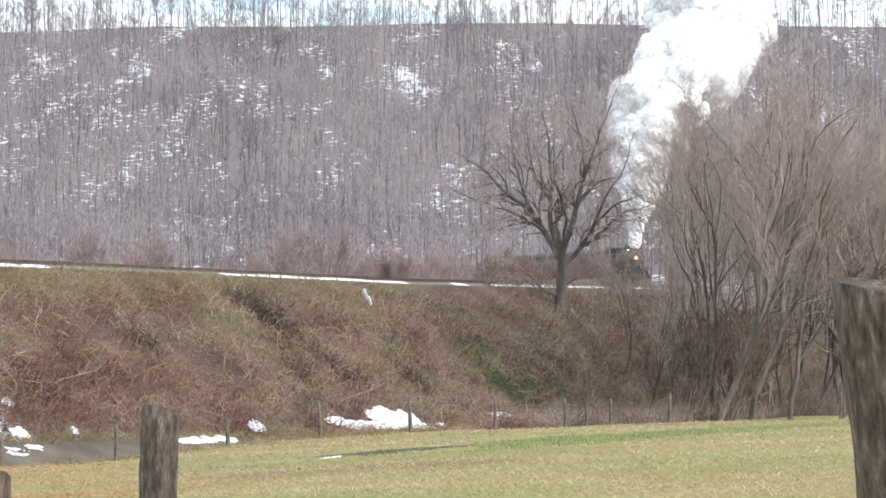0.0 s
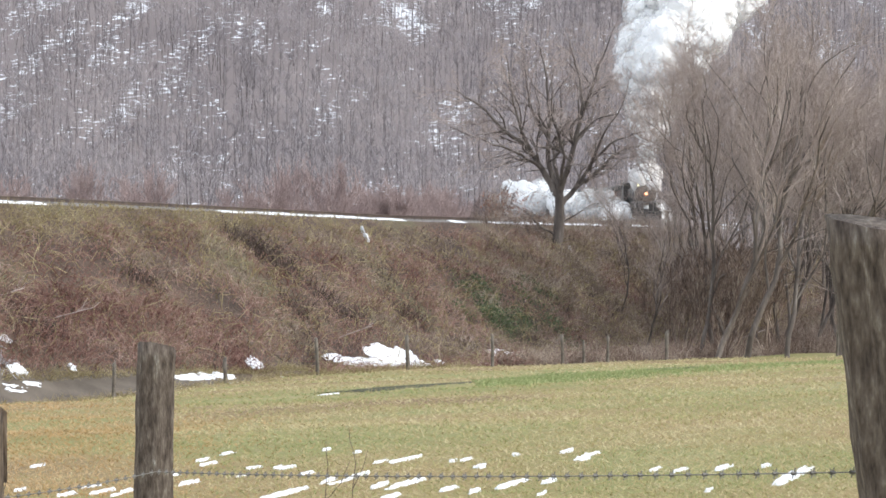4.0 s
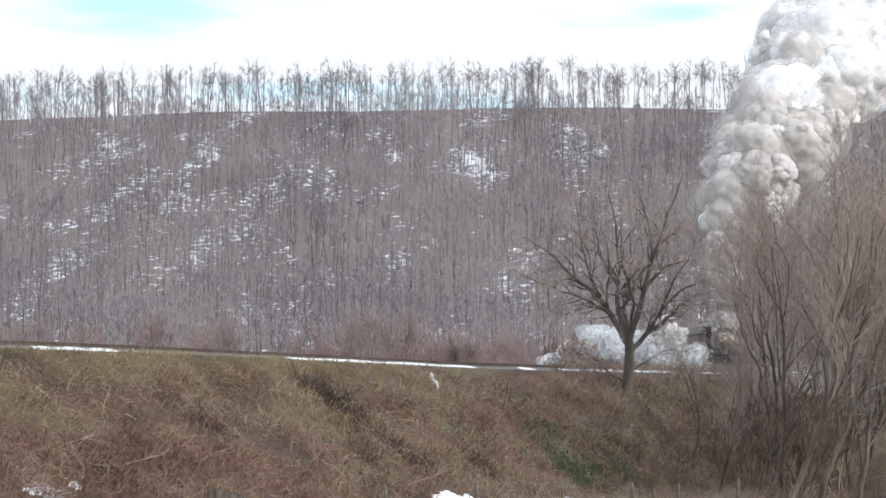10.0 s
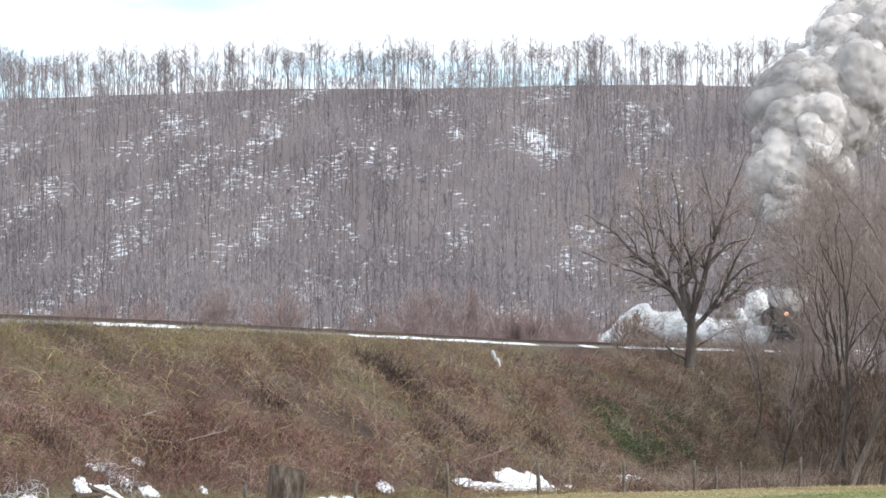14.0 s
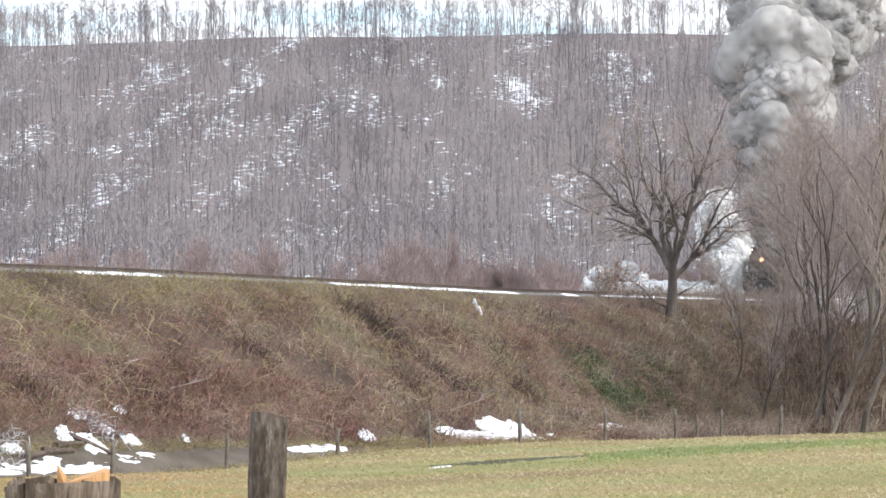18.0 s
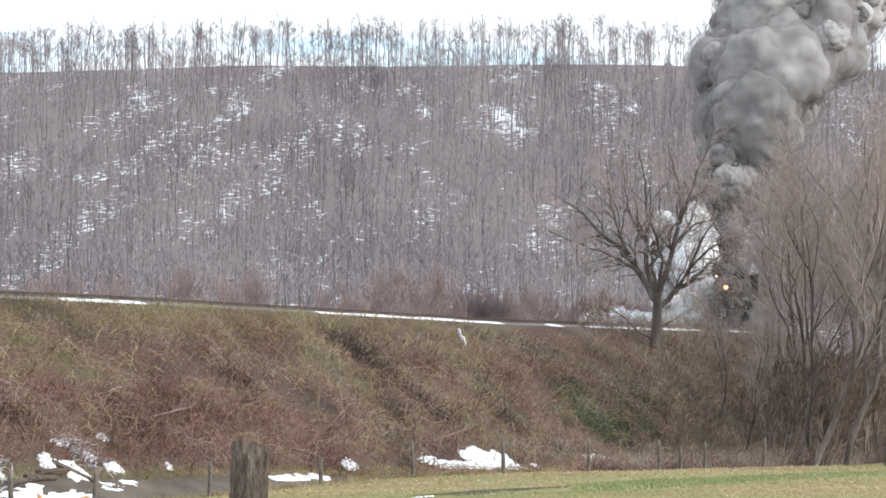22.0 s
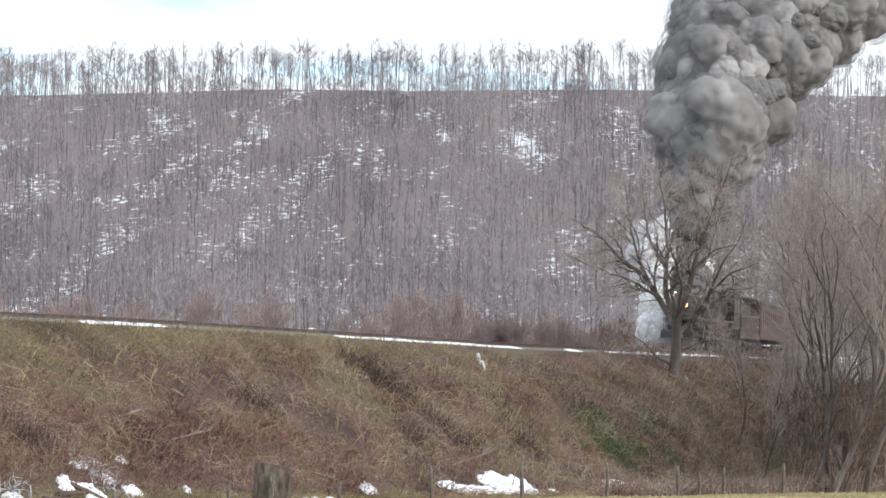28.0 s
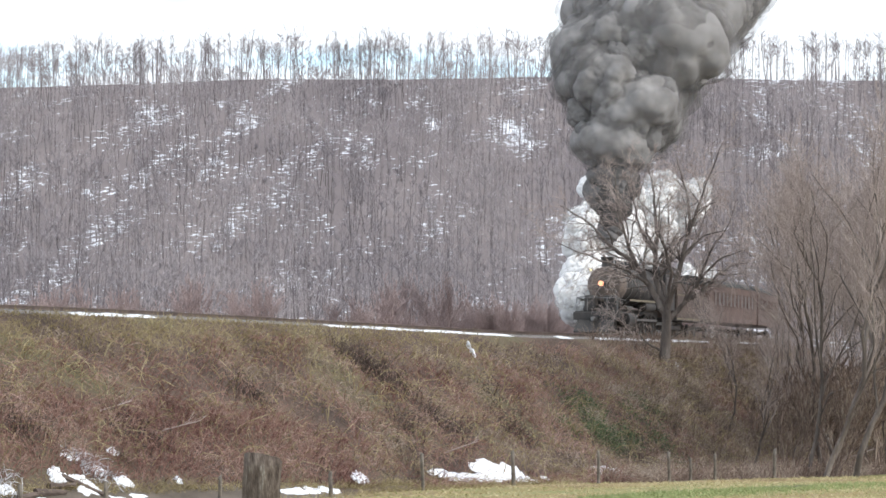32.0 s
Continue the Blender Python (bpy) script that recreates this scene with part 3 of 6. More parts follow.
x, y, s, side = bank_points(84000, (-20, 150), (3.6, 17))
red = patch(x, y, 0.55, 3) + 0.02 * (s - 70) > 0.25
tall = 0.55 + 0.9 * np.clip(patch(x, y, 0.9, 11) * 0.5 + 0.5, 0, 1) * np.clip((side - 3) / 4, 0.45, 1)
length = tall * rng.uniform(0.6, 1.3, len(x))
sunny = (side < 4.1 + 0.6 * patch(x, y, 0.5, 40)) & (s > 96)
grassy = sunny | (rng.uniform(0, 1, len(x)) < 0.06)
thick_part = patch(x, y, 1.3, 23) > -0.55 + rng.normal(0, 0.25, len(x))
x, y, s, side, red, length, sunny, grassy = [v[thick_part] for v in (x, y, s, side, red, length, sunny, grassy)]
m = red & ~grassy
canes("bramble_thicket", rng, x[m], y[m], length[m], M_CANE, "tangled reddish bramble canes covering the bank", droop=1.6)
m = ~red & ~grassy
canes("dry_brush", rng, x[m], y[m], length[m], M_BROWN, "dry brown brush and dead weeds on the bank", droop=1.5)
m = grassy
canes("dead_grass", rng, x[m], y[m], length[m] * np.where(sunny[m], 0.7, 0.8), M_STRAW, "bleached dead grass tufts along the bank top", droop=1.2, thick=0.010)
x, y, s, side = bank_points(6500, (40, 150), (4.5, 16))
canes("dead_cane", rng, x, y, rng.uniform(0.9, 2.2, len(x)), M_STRAW, "long pale dead canes lying over the brush", droop=1.9, thick=0.014)

# bleached turf on the shoulder, and hollows whose shade is painted by dark canes
x, y, s, side = bank_points(15000, (95, 152), (2.8, 5.6))
m = rng.uniform(0, 1, len(x)) < np.clip((s - 92) / 25, 0.1, 1) * np.clip((5.8 - side) / 2.2, 0, 1)
canes("shoulder_turf", rng, x[m], y[m], rng.uniform(0.2, 0.5, m.sum()), M_STRAW, "yellowed turf along the top of the bank", droop=1.1, thick=0.012, category="grass")
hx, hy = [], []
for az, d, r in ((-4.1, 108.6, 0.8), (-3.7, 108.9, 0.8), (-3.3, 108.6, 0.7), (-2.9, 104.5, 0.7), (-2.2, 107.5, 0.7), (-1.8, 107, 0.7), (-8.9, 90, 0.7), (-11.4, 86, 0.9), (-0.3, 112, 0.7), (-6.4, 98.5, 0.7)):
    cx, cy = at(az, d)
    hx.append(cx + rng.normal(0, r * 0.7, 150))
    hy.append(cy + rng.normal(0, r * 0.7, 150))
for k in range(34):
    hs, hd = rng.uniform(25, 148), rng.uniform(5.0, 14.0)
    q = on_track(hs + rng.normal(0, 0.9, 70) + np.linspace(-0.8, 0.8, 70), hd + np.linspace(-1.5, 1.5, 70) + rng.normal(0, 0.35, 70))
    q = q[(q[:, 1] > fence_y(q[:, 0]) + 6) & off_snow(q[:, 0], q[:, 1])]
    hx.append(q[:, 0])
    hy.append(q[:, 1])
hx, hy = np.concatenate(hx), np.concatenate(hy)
canes("dark_brush", rng, hx, hy, rng.uniform(0.4, 1.1, len(hx)), M_SHADE_DARKWOOD, "dark brush that paints the shade in hollows of the bank", thick=0.016)

# woodland floor and the ditch behind the fence
x = rng.uniform(3, 36, 26000)
y = fence_y(x) + 0.5 + rng.uniform(0, 1, len(x)) ** 1.6 * 70
keep = off_snow(x, y)
x, y = x[keep], y[keep]
canes("woodland_brush", rng, x, y, rng.uniform(0.4, 1.4, len(x)), M_BROWN, "brown dead undergrowth beneath the trees", droop=0.9)

# tan grass along the lane and fence
x = rng.uniform(-16, 2, 2600)
y = 98.5 + 1.4 * x + rng.normal(-0.1, 0.3, len(x))
canes("roadside_grass", rng, x, y, rng.uniform(0.15, 0.5, len(x)), M_STRAW, "tan dead grass along the fence and lane", droop=1.0, thick=0.012, category="grass")


def fence_side(x, off):
    """A plan point off metres beyond the far fence."""
    return x - off * 0.814, 98.5 + 1.4 * x + off * 0.581


x = rng.uniform(-22, 0, 5200)
q = np.abs(rng.normal(0, 1, len(x)))
fx, fy = fence_side(x, 3.6 + 0.25 * q + 0.05 * x)
canes("verge_grass", rng, fx, fy, rng.uniform(0.12, 0.42, len(x)), M_STRAW, "tan dead grass on the far verge of the lane", droop=1.2, thick=0.012, category="grass")
x = rng.uniform(-24, -3, 8000)
fx, fy = fence_side(x, rng.uniform(3.6, 7.5, len(x)))
keep = off_snow(fx, fy)
canes("verge_brush", rng, fx[keep], fy[keep], rng.uniform(0.4, 1.15, keep.sum()), M_CANE, "low reddish brush at the foot of the bank", droop=1.4)


def limb_mesh(name, g, length, r, turn, tilt, bow):
    """One tapered, slightly bowed length of wood."""
    n = 9
    t = np.linspace(0, 1, n)
    c = np.stack([t * length * math.cos(turn) - bow * t * (1 - t) * math.sin(turn), t * length * math.sin(turn) + bow * t * (1 - t) * math.cos(turn), t * length * math.sin(tilt)], 1)
    a = np.arange(8) * math.pi / 4
    side, up = np.array((-math.sin(turn), math.cos(turn), 0.0)), np.array((0, 0, 1.0))
    rr = (r * (1 - 0.45 * t))[:, None, None] * g.uniform(0.88, 1.1, (n, 8, 1))
    v = (c[:, None] + rr * (np.cos(a)[None, :, None] * side + np.sin(a)[None, :, None] * up)).reshape(-1, 3)
    i = np.arange(n - 1)[:, None] * 8 + np.arange(8)[None]
    j = np.arange(n - 1)[:, None] * 8 + (np.arange(8)[None] + 1) % 8
    f = [np.stack([i, j, j + 8, i + 8], -1).reshape(-1, 4), np.arange(8)[::-1].reshape(1, 8), (np.arange(8) + 8 * (n - 1)).reshape(1, 8)]
    return mesh_np(name, v, f), c


def fallen_log(az, off, length, r, turn):
    px, py = foot(az, off)
    g = np.random.default_rng(int(abs(az) * 100))
    slope = math.atan2(float(ground_height(px + length * math.cos(turn), py + length * math.sin(turn)) - ground_height(px, py)), length)
    ob = put("fallen_log", limb_mesh("fallen_log", g, length, r, turn, slope, 0.1)[0], M_SHADE_DARKWOOD)
    ob.location = (px, py, float(ground_height(px, py)) + 0.7 * r)
    return tagged(ob, "dark rotting log lying at the foot of the bank", "log")


def fallen_branch(az, off, length, r, turn, tilt):
    px, py = foot(az, off)
    g = np.random.default_rng(int(abs(az) * 100))
    top = tagged(empty("fallen_branch", pose(px, py, float(ground_height(px, py)))), "bare fallen limb caught among the undergrowth", "branch")
    me, c = limb_mesh("limb", g, length, r, turn, tilt, 0.3)
    put("limb", me, M_TWIG, top)
    for k in range(5):
        p = c[int(g.integers(2, 9))]
        tw = put("twig", limb_mesh("twig", g, g.uniform(0.4, 0.9), r * 0.35, turn + g.uniform(-1, 1), g.uniform(0.2, 0.9), 0.1)[0], M_TWIG, top)
        tw.location = p
    return top


for row in ((-11.2, 2.9, 1.3, 0.15, 0.9), (-10.9, 3.1, 1.2, 0.14, 0.95), (-11.6, 2.7, 1.6, 0.13, 1.1), (-10.6, 3.5, 1.5, 0.11, 0.3), (3.1, 4.2, 2.4, 0.11, 0.3), (3.5, 4.6, 1.8, 0.09, 0.6)):
    fallen_log(*row)
for row in ((6.3, 8, 3.5, 0.05, 0.2, 0.35), (7.4, 12, 4.0, 0.05, 2.7, 0.4), (8.6, 7, 3.0, 0.04, 0.1, 0.2), (5.4, 9, 2.6, 0.04, 2.9, 0.25), (9.4, 12, 4.2, 0.05, 0.3, 0.45), (-2.0, 6, 1.6, 0.03, 0.5, 0.3), (-8.6, 6, 1.8, 0.028, 0.4, 0.25), (-9.9, 7, 2.0, 0.03, 1.0, 0.2)):
    fallen_branch(*row)

# a thin cane bowed over the snow, and snow-laden twigs by the logs
px, py = foot(-0.62, 4.9)
pz = float(ground_height(px, py))
c, r = sweep(((0, 0, -0.1), (0.12, 0.1, 0.75), (0.5, 0.4, 1.15), (0.95, 0.75, 1.0), (1.15, 0.9, 0.7)), 0.022, 0.008, rng, 0.12, 0.01)
ob = put("bent_cane", stalk_mesh("bent_cane", c, r), M_STRAW)
ob.location = (px, py, pz)
tagged(ob, "pale bare cane bowed in an arch over the snow", "cane")
M_RIME = surface("snow_laden_twigs", [(0.2, (0.42, 0.41, 0.42)), (0.8, (0.72, 0.72, 0.74))], scale=2, fine=10, island=0.5)
gx, gy = [], []
for az, off in ((-11.95, 3.4), (-12.2, 3.0), (-9.85, 3.9), (-10.15, 4.3)):
    px, py = foot(az, off)
    gx.append(px + rng.normal(0, 0.35, 60))
    gy.append(py + rng.normal(0, 0.35, 60))
canes("snowy_twigs", rng, np.concatenate(gx), np.concatenate(gy), rng.uniform(0.3, 0.9, 240), M_RIME, "tangled twigs laden with old snow", droop=1.6, thick=0.016)

# evergreen patches
blobs = []
for az, d, r, h, count in ((1.75, 118.5, 0.95, 1.0, 1900), (2.25, 121, 0.7, 0.8, 1000), (1.35, 119, 0.6, 0.6, 300), (0.8, 117, 0.9, 0.5, 260), (2.9, 124, 0.9, 0.9, 800), (1.3, 123, 1.0, 0.5, 700), (1.0, 121, 1.2, 0.4, 500), (2.6, 129, 1.2, 0.5, 500),
                           (2.3, 126, 1.0, 0.6, 300), (3.4, 121, 0.7, 0.7, 240)):
    cx, cy = at(az, d)
    q = rng.normal(0, 0.5, (count, 3)) * (r, r, h * 0.8)
    gx, gy = cx + q[:, 0], cy + q[:, 1]
    blobs.append(np.stack([gx, gy, ground_height(gx, gy) + 0.15 + np.abs(q[:, 2])], 1))
leaves("honeysuckle_thicket", rng, np.concatenate(blobs), M_GREEN, "dark green evergreen vines among the brush", 0.055)


def shrub(rng, m, label, height, stems, least=0.012, mat=None):
    segs = ([], [])
    for k in range(stems):
        a, t = rng.uniform(0, 2 * np.pi), rng.uniform(0.1, 0.55)
        w, f = grow(rng, height * rng.uniform(0.6, 1.0) * 1.3, 0.035, 3, spread=0.4, upright=0.4, kids=(6, 5, 3), lean=t, low=0.15)
        off = np.array((rng.normal(0, height * 0.02), rng.normal(0, height * 0.02), 0))
        for src, dst in ((w, segs[0]), (f, segs[1])):
            dst += [(p + off, q + off, r0, r1) for p, q, r0, r1 in src]
    top = empty("shrub", m)
    put("stem_clump", segs_mesh("stem_clump", segs[0], 4, 0.014), mat or M_TWIG, top)
    put("crown", segs_mesh("crown", segs[1], 3, least), mat or M_TWIG, top)
    return tagged(top, label, "shrub")


M_MAUVE = surface("mauve_twigs", [(0.2, (0.33, 0.25, 0.235)), (0.6, (0.43, 0.335, 0.315)), (0.85, (0.52, 0.42, 0.39))], scale=0.5, island=0.3)


def behind(az, back):
    """A place beyond the line on a bearing, a given distance behind it."""
    for d in np.arange(90, 330, 0.5):
        x, y = at(az, d)
        if track_place(x, y)[1] < -back:
            return x, y
    return at(az, 260)


SHRUBS = []
for k, (az, back, h, label) in enumerate(((-0.9, 22, 4.6, "dense brown shrub beyond the railway"), (-6.2, 16, 4.2, "thin bare shrub beyond the railway"),
                                          (1.9, 9, 3.6, "small sapling with rust-red leaves beside the railway"), (-3.5, 24, 3.4, "thin bare shrub beyond the railway"))):
    px, py = behind(az, back)
    SHRUBS.append(shrub(np.random.default_rng(60 + k), stand(px, py), label, h, (22, 7, 5, 9)[k], 0.013, M_MAUVE if k != 2 else M_BROWN))
px, py = behind(1.9, 9)
tz = float(ground_height(px, py))
leaves("rust_leaves", rng, np.stack([px + rng.normal(0, 0.9, 420), py + rng.normal(0, 0.9, 420), tz + rng.uniform(1.4, 3.6, 420)], 1), M_RUST, "rust-red dead leaves clinging to a sapling", 0.10)
for k in range(96):
    az = -14 + 18.5 * (k + rng.uniform(-0.4, 0.4)) / 96
    px, py = behind(az, rng.uniform(9, 60))
    c = copy_thing(SHRUBS[0 if k % 12 == 0 else (3, 1, 3, 3)[k % 4]], pose(px, py, float(ground_height(px, py)), 0, 0, rng.uniform(0, 360)))
    c.scale = [rng.uniform(0.6, 1.3) * (0.75 if k % 12 == 0 else 1.0)] * 3
    c["label"] = "thin bare shrub beyond the railway" if k % 12 else "dense brown shrub beyond the railway"
# understorey of twiggy saplings at the edge of the woods
for k in range(16):
    px, py = at(rng.uniform(4.6, 12.5), rng.uniform(113, 142))
    if track_place(px, py)[1] < 5 or py < fence_y(px) + 1:
        continue
    c = copy_thing(SHRUBS[2], pose(px, py, float(ground_height(px, py)), 0, 0, rng.uniform(0, 360)))
    c.scale = [rng.uniform(0.7, 1.5)] * 3
    c["label"] = "twiggy bare sapling at the edge of the woods"
for az, back in ((-0.3, 25), (-1.5, 24), (-0.9, 28), (0.1, 20)):
    px, py = behind(az, back)
    copy_thing(SHRUBS[0], pose(px, py, float(ground_height(px, py)), 0, 0, az * 70))

# ---- pasture ----
n = 170000
u = rng.uniform(0, 1, n)
d = 1 / (1 / 118 + u * (1 / 15 - 1 / 118))
x, y = at(rng.uniform(-13.5, 11.5, n), d)
RUT = [at(-2.0, 58.7), at(-0.6, 62.1), at(2.0, 68), at(3.4, 71.5), at(5.8, 78.5), at(9.3, 94), at(12, 104)]
rut_y = np.interp(x, [p[0] for p in RUT], [p[1] for p in RUT])
keep = (y < fence_y(x)) & ((x < RUT[0][0]) | (np.abs(y - rut_y) > 0.6 + 0.3 * np.sin(x * 2.1) + rng.normal(0, 0.3, n)))
x, y, d = x[keep], y[keep], d[keep]
n = len(x)
z = ground_height(x, y)
a = rng.uniform(0, np.pi, n)
w = (0.003 + 0.00028 * d) * rng.uniform(0.6, 1.4, n)
h = (0.025 + 0.0007 * d) * rng.uniform(0.5, 1.5, n)
b = np.stack([x, y, z - 0.01], 1)
o = np.stack([np.cos(a) * w, np.sin(a) * w, 0 * w], 1)
tip = b + np.stack([rng.normal(0, 1.5, n) * h, rng.normal(0, 1.5, n) * h, 0.8 * h], 1)
blades = np.stack([b - o, b + o, tip], 1)
bare = np.degrees(np.arctan2(x, y)) + 1.6 * lumps(x, y, 0.35) + rng.normal(0, 1.5, n) < -5.5 - 4.0 * np.clip((d - 40) / 30, 0, 1)
M_TAN = leafy(surface("tan_winter_turf", [(0.1, (0.32, 0.23, 0.10)), (0.5, (0.47, 0.30, 0.14)), (0.9, (0.58, 0.42, 0.24))], scale=0.2, fine=1.5, island=0.7, fine_share=0.6), 0.35)
for name, m, mat, label in (("pasture_grass", ~bare, M_LAWN, "short yellow-green winter pasture grass"), ("withered_grass", bare, M_TAN, "short withered orange-tan pasture grass")):
    tagged(put(name, mesh_np(name, blades[m].reshape(-1, 3), np.arange(3 * m.sum()).reshape(-1, 3)), mat), label, "grass", kind="stuff")


def ribbon(name, pts, width, mat, label, up=0.02, cat="track", wavy=0.0):
    """A strip laid on the ground along a line of plan points."""
    pts = np.asarray(pts, float)
    t = np.linspace(0, len(pts) - 1, 80)
    c = np.stack([np.interp(t, np.arange(len(pts)), pts[:, k]) for k in (0, 1)], 1)
    for _ in range(6):
        c[1:-1] = (c[:-2] + 2 * c[1:-1] + c[2:]) / 4
    g = np.gradient(c, axis=0)
    g /= np.linalg.norm(g, axis=1, keepdims=True)
    nrm = np.stack([-g[:, 1], g[:, 0]], 1)
    ks = np.linspace(-0.5, 0.5, 7)
    wv = width * (1 + wavy * np.sin(np.arange(80) * 1.7) * np.cos(np.arange(80) * 0.6))
    p = c[:, None] + nrm[:, None] * (ks[None, :] * wv[:, None])[..., None]
    zz = ground_height(p[..., 0], p[..., 1]) + up * (1 - (2 * ks) ** 6)[None] - 0.01
    v = np.concatenate([p, zz[..., None]], -1).reshape(-1, 3)
    i = np.arange(79)[:, None] * 7 + np.arange(6)[None]
    f = np.stack([i, i + 1, i + 8, i + 7], -1).reshape(-1, 4)
    return tagged(put(name, mesh_np(name, v, f, True), mat), label, cat, kind="structure")


ribbon("road", [fence_side(v, 1.9 + 0.05 * (v + 12)) for v in (-34, -24, -16, -12, -9, -7, -5.2)], 2.9, M_ROAD, "narrow worn grey asphalt lane below the bank", 0.05, "road")
ribbon("wheel_rut", RUT, 1.5, M_MUD, "muddy wheel rut across the pasture", 0.03, "rut", 0.3)
n = 9000
t = rng.uniform(0, 1, n)
rx = np.interp(t, (0, 0.25, 0.5, 0.75, 1), [at(*p)[0] for p in ((1.2, 62.5), (3.4, 67), (5.8, 74), (9.3, 89), (12, 99))])
ry = np.interp(t, (0, 0.25, 0.5, 0.75, 1), [at(*p)[1] for p in ((1.2, 62.5), (3.4, 67), (5.8, 74), (9.3, 89), (12, 99))]) + rng.normal(0, 2.3, n)
canes("lush_grass", rng, rx, ry, rng.uniform(0.10, 0.22, n), surface("lush_grass", [(0.2, (0.22, 0.27, 0.11)), (0.8, (0.34, 0.37, 0.17))], scale=1, island=0.4), "greener strip of grass along the wheel rut", thick=0.02, category="grass")


# ---- snow ----
def snow_patch(rng, x, y, rx, ry, thick=0.06, turn=0.0):
    n, rings = 30, 4
    ph = rng.uniform(0, 6.28, 6)
    a = np.linspace(0, 2 * np.pi, n, endpoint=False)
    edge = 1 + 0.28 * np.sin(2 * a + ph[0]) + 0.24 * np.sin(3 * a + ph[1]) + 0.2 * np.sin(5 * a + ph[2]) + 0.16 * np.sin(9 * a + ph[3]) + 0.11 * np.sin(13 * a + ph[4])
    v, f = [(0, 0, 1.0)], []
    for k in range(1, rings + 1):
        q = k / rings
        v += [(np.cos(b) * e * q, np.sin(b) * e * q, 1 - q ** 4 - (0.3 if k == rings else 0)) for b, e in zip(a, edge)]
    v = np.array(v)
    c, s = math.cos(turn), math.sin(turn)
    lx, ly = v[:, 0] * rx, v[:, 1] * ry
    wx, wy = x + lx * c - ly * s, y + lx * s + ly * c
    wz = ground_height(wx, wy) + v[:, 2] * thick * (1 + 0.3 * np.sin(wx * 9) * np.cos(wy * 7)) + 0.01
    z0 = float(ground_height(x, y))
    tri = np.array([(0, 1 + i, 1 + (i + 1) % n) for i in range(n)])
    quad = np.array([(1 + k * n + i, 1 + (k + 1) * n + i, 1 + (k + 1) * n + (i + 1) % n, 1 + k * n + (i + 1) % n) for k in range(rings - 1) for i in range(n)])
    ob = put("snow_patch", mesh_np("snow_patch", np.stack([wx - x, wy - y, wz - z0], 1), [tri, quad], True), M_SNOW)
    ob.location = (x, y, z0)
    return tagged(ob, "thin patch of old melting snow on the ground", "snow", group="snow patches")


def snow_sheet(x, y, rx, ry, thick, turn, seed):
    """Melting snow with a ragged rim and holes: a wavy sheet that dips below the litter where it has gone."""
    g = np.random.default_rng(seed)
    nu, nv = int(np.clip(rx * 2 / 0.07, 26, 80)), int(np.clip(ry * 2 / 0.07, 16, 40))
    u, v = np.meshgrid(np.linspace(-1.15, 1.15, nu), np.linspace(-1.15, 1.15, nv), indexing="ij")
    bumps = np.zeros_like(u)
    for k in range(14):
        f = g.uniform(1.5, 11.0)
        a = g.uniform(0, 2 * math.pi)
        bumps += np.sin(f * (u * math.cos(a) + v * math.sin(a)) * 1.4 + g.uniform(0, 6.3)) * 0.62 / f ** 0.45
    full = 1 - (np.abs(u) ** 2.2 + np.abs(v) ** 2.2) + 0.5 * bumps
    h = thick * np.clip(full * 1.6, -0.8, 0.9 + 0.12 * bumps)
    c, w = math.cos(turn), math.sin(turn)
    wx, wy = x + u * rx * c - v * ry * w, y + u * rx * w + v * ry * c
    z0 = float(ground_height(x, y))
    p = np.stack([wx - x, wy - y, ground_height(wx, wy) + h - z0], -1).reshape(-1, 3)
    i = np.arange(nu - 1)[:, None] * nv + np.arange(nv - 1)[None]
    f = np.stack([i, i + nv, i + nv + 1, i + 1], -1).reshape(-1, 4)
    f = f[(full.ravel()[f] > -0.12).any(1)]
    ob = put("snow_patch", mesh_np("snow_patch", p, f, True), M_SNOW)
    ob.location = (x, y, z0)
    return tagged(ob, "ragged patch of old melting snow with bare holes", "snow", group="snow patches")


rng = np.random.default_rng(77)
# bearing, distance, half width, half depth
FIELD_SNOW = ((-5.05, 27.6, 0.07), (-4.93, 26.9, 0.08), (-4.5, 28.4, 0.06), (-5.37, 23.7, 0.10), (-8.11, 23.1, 0.08), (-7.33, 23.2, 0.09), (-6.76, 23.1, 0.06), (-5.74, 25.2, 0.06), (-3.23, 21.8, 0.2), (-3.35, 25.3, 0.05),
              (-3.12, 25.2, 0.08), (-2.7, 24.0, 0.07), (-3.9, 25.6, 0.06), (-1.52, 23.4, 0.1), (-1.54, 27.5, 0.04), (-2.17, 23.0, 0.06), (-1.03, 22.2, 0.1))
MORE_SNOW = ((-0.41, 22.3, 0.17), (-0.76, 21.1, 0.12), (-0.45, 25.3, 0.17), (0.53, 21.6, 0.08), (1.13, 21.3, 0.06), (0.63, 24.6, 0.03), (2.01, 21.9, 0.16), (2.84, 22.0, 0.07), (2.06, 25.1, 0.05), (3.24, 25.3, 0.08), (3.68, 24.6, 0.14),
             (6.8, 22.8, 0.09), (8.33, 21.6, 0.32), (7.76, 22.8, 0.05), (-2.24, 28.2, 0.04), (-9.18, 24.2, 0.04), (-8.79, 28.0, 0.05), (1.28, 23.7, 0.04), (-2.2, 57, 0.22))
for az, d, rx in FIELD_SNOW + MORE_SNOW:
    px, py = at(az, d)
    # each strip lies aslant, away to the right
    snow_sheet(px, py, rx * 2.7, 0.025 + 0.15 * rx, 0.03, rng.uniform(1.2, 1.34), 500 + int(d * 10))
for k in range(16):
    px, py = at(rng.uniform(-9, 9.5), rng.uniform(20.5, 25.5))
    snow_sheet(px, py, rng.uniform(0.12, 0.25), rng.uniform(0.02, 0.04), 0.02, rng.uniform(1.2, 1.35), 800 + k)
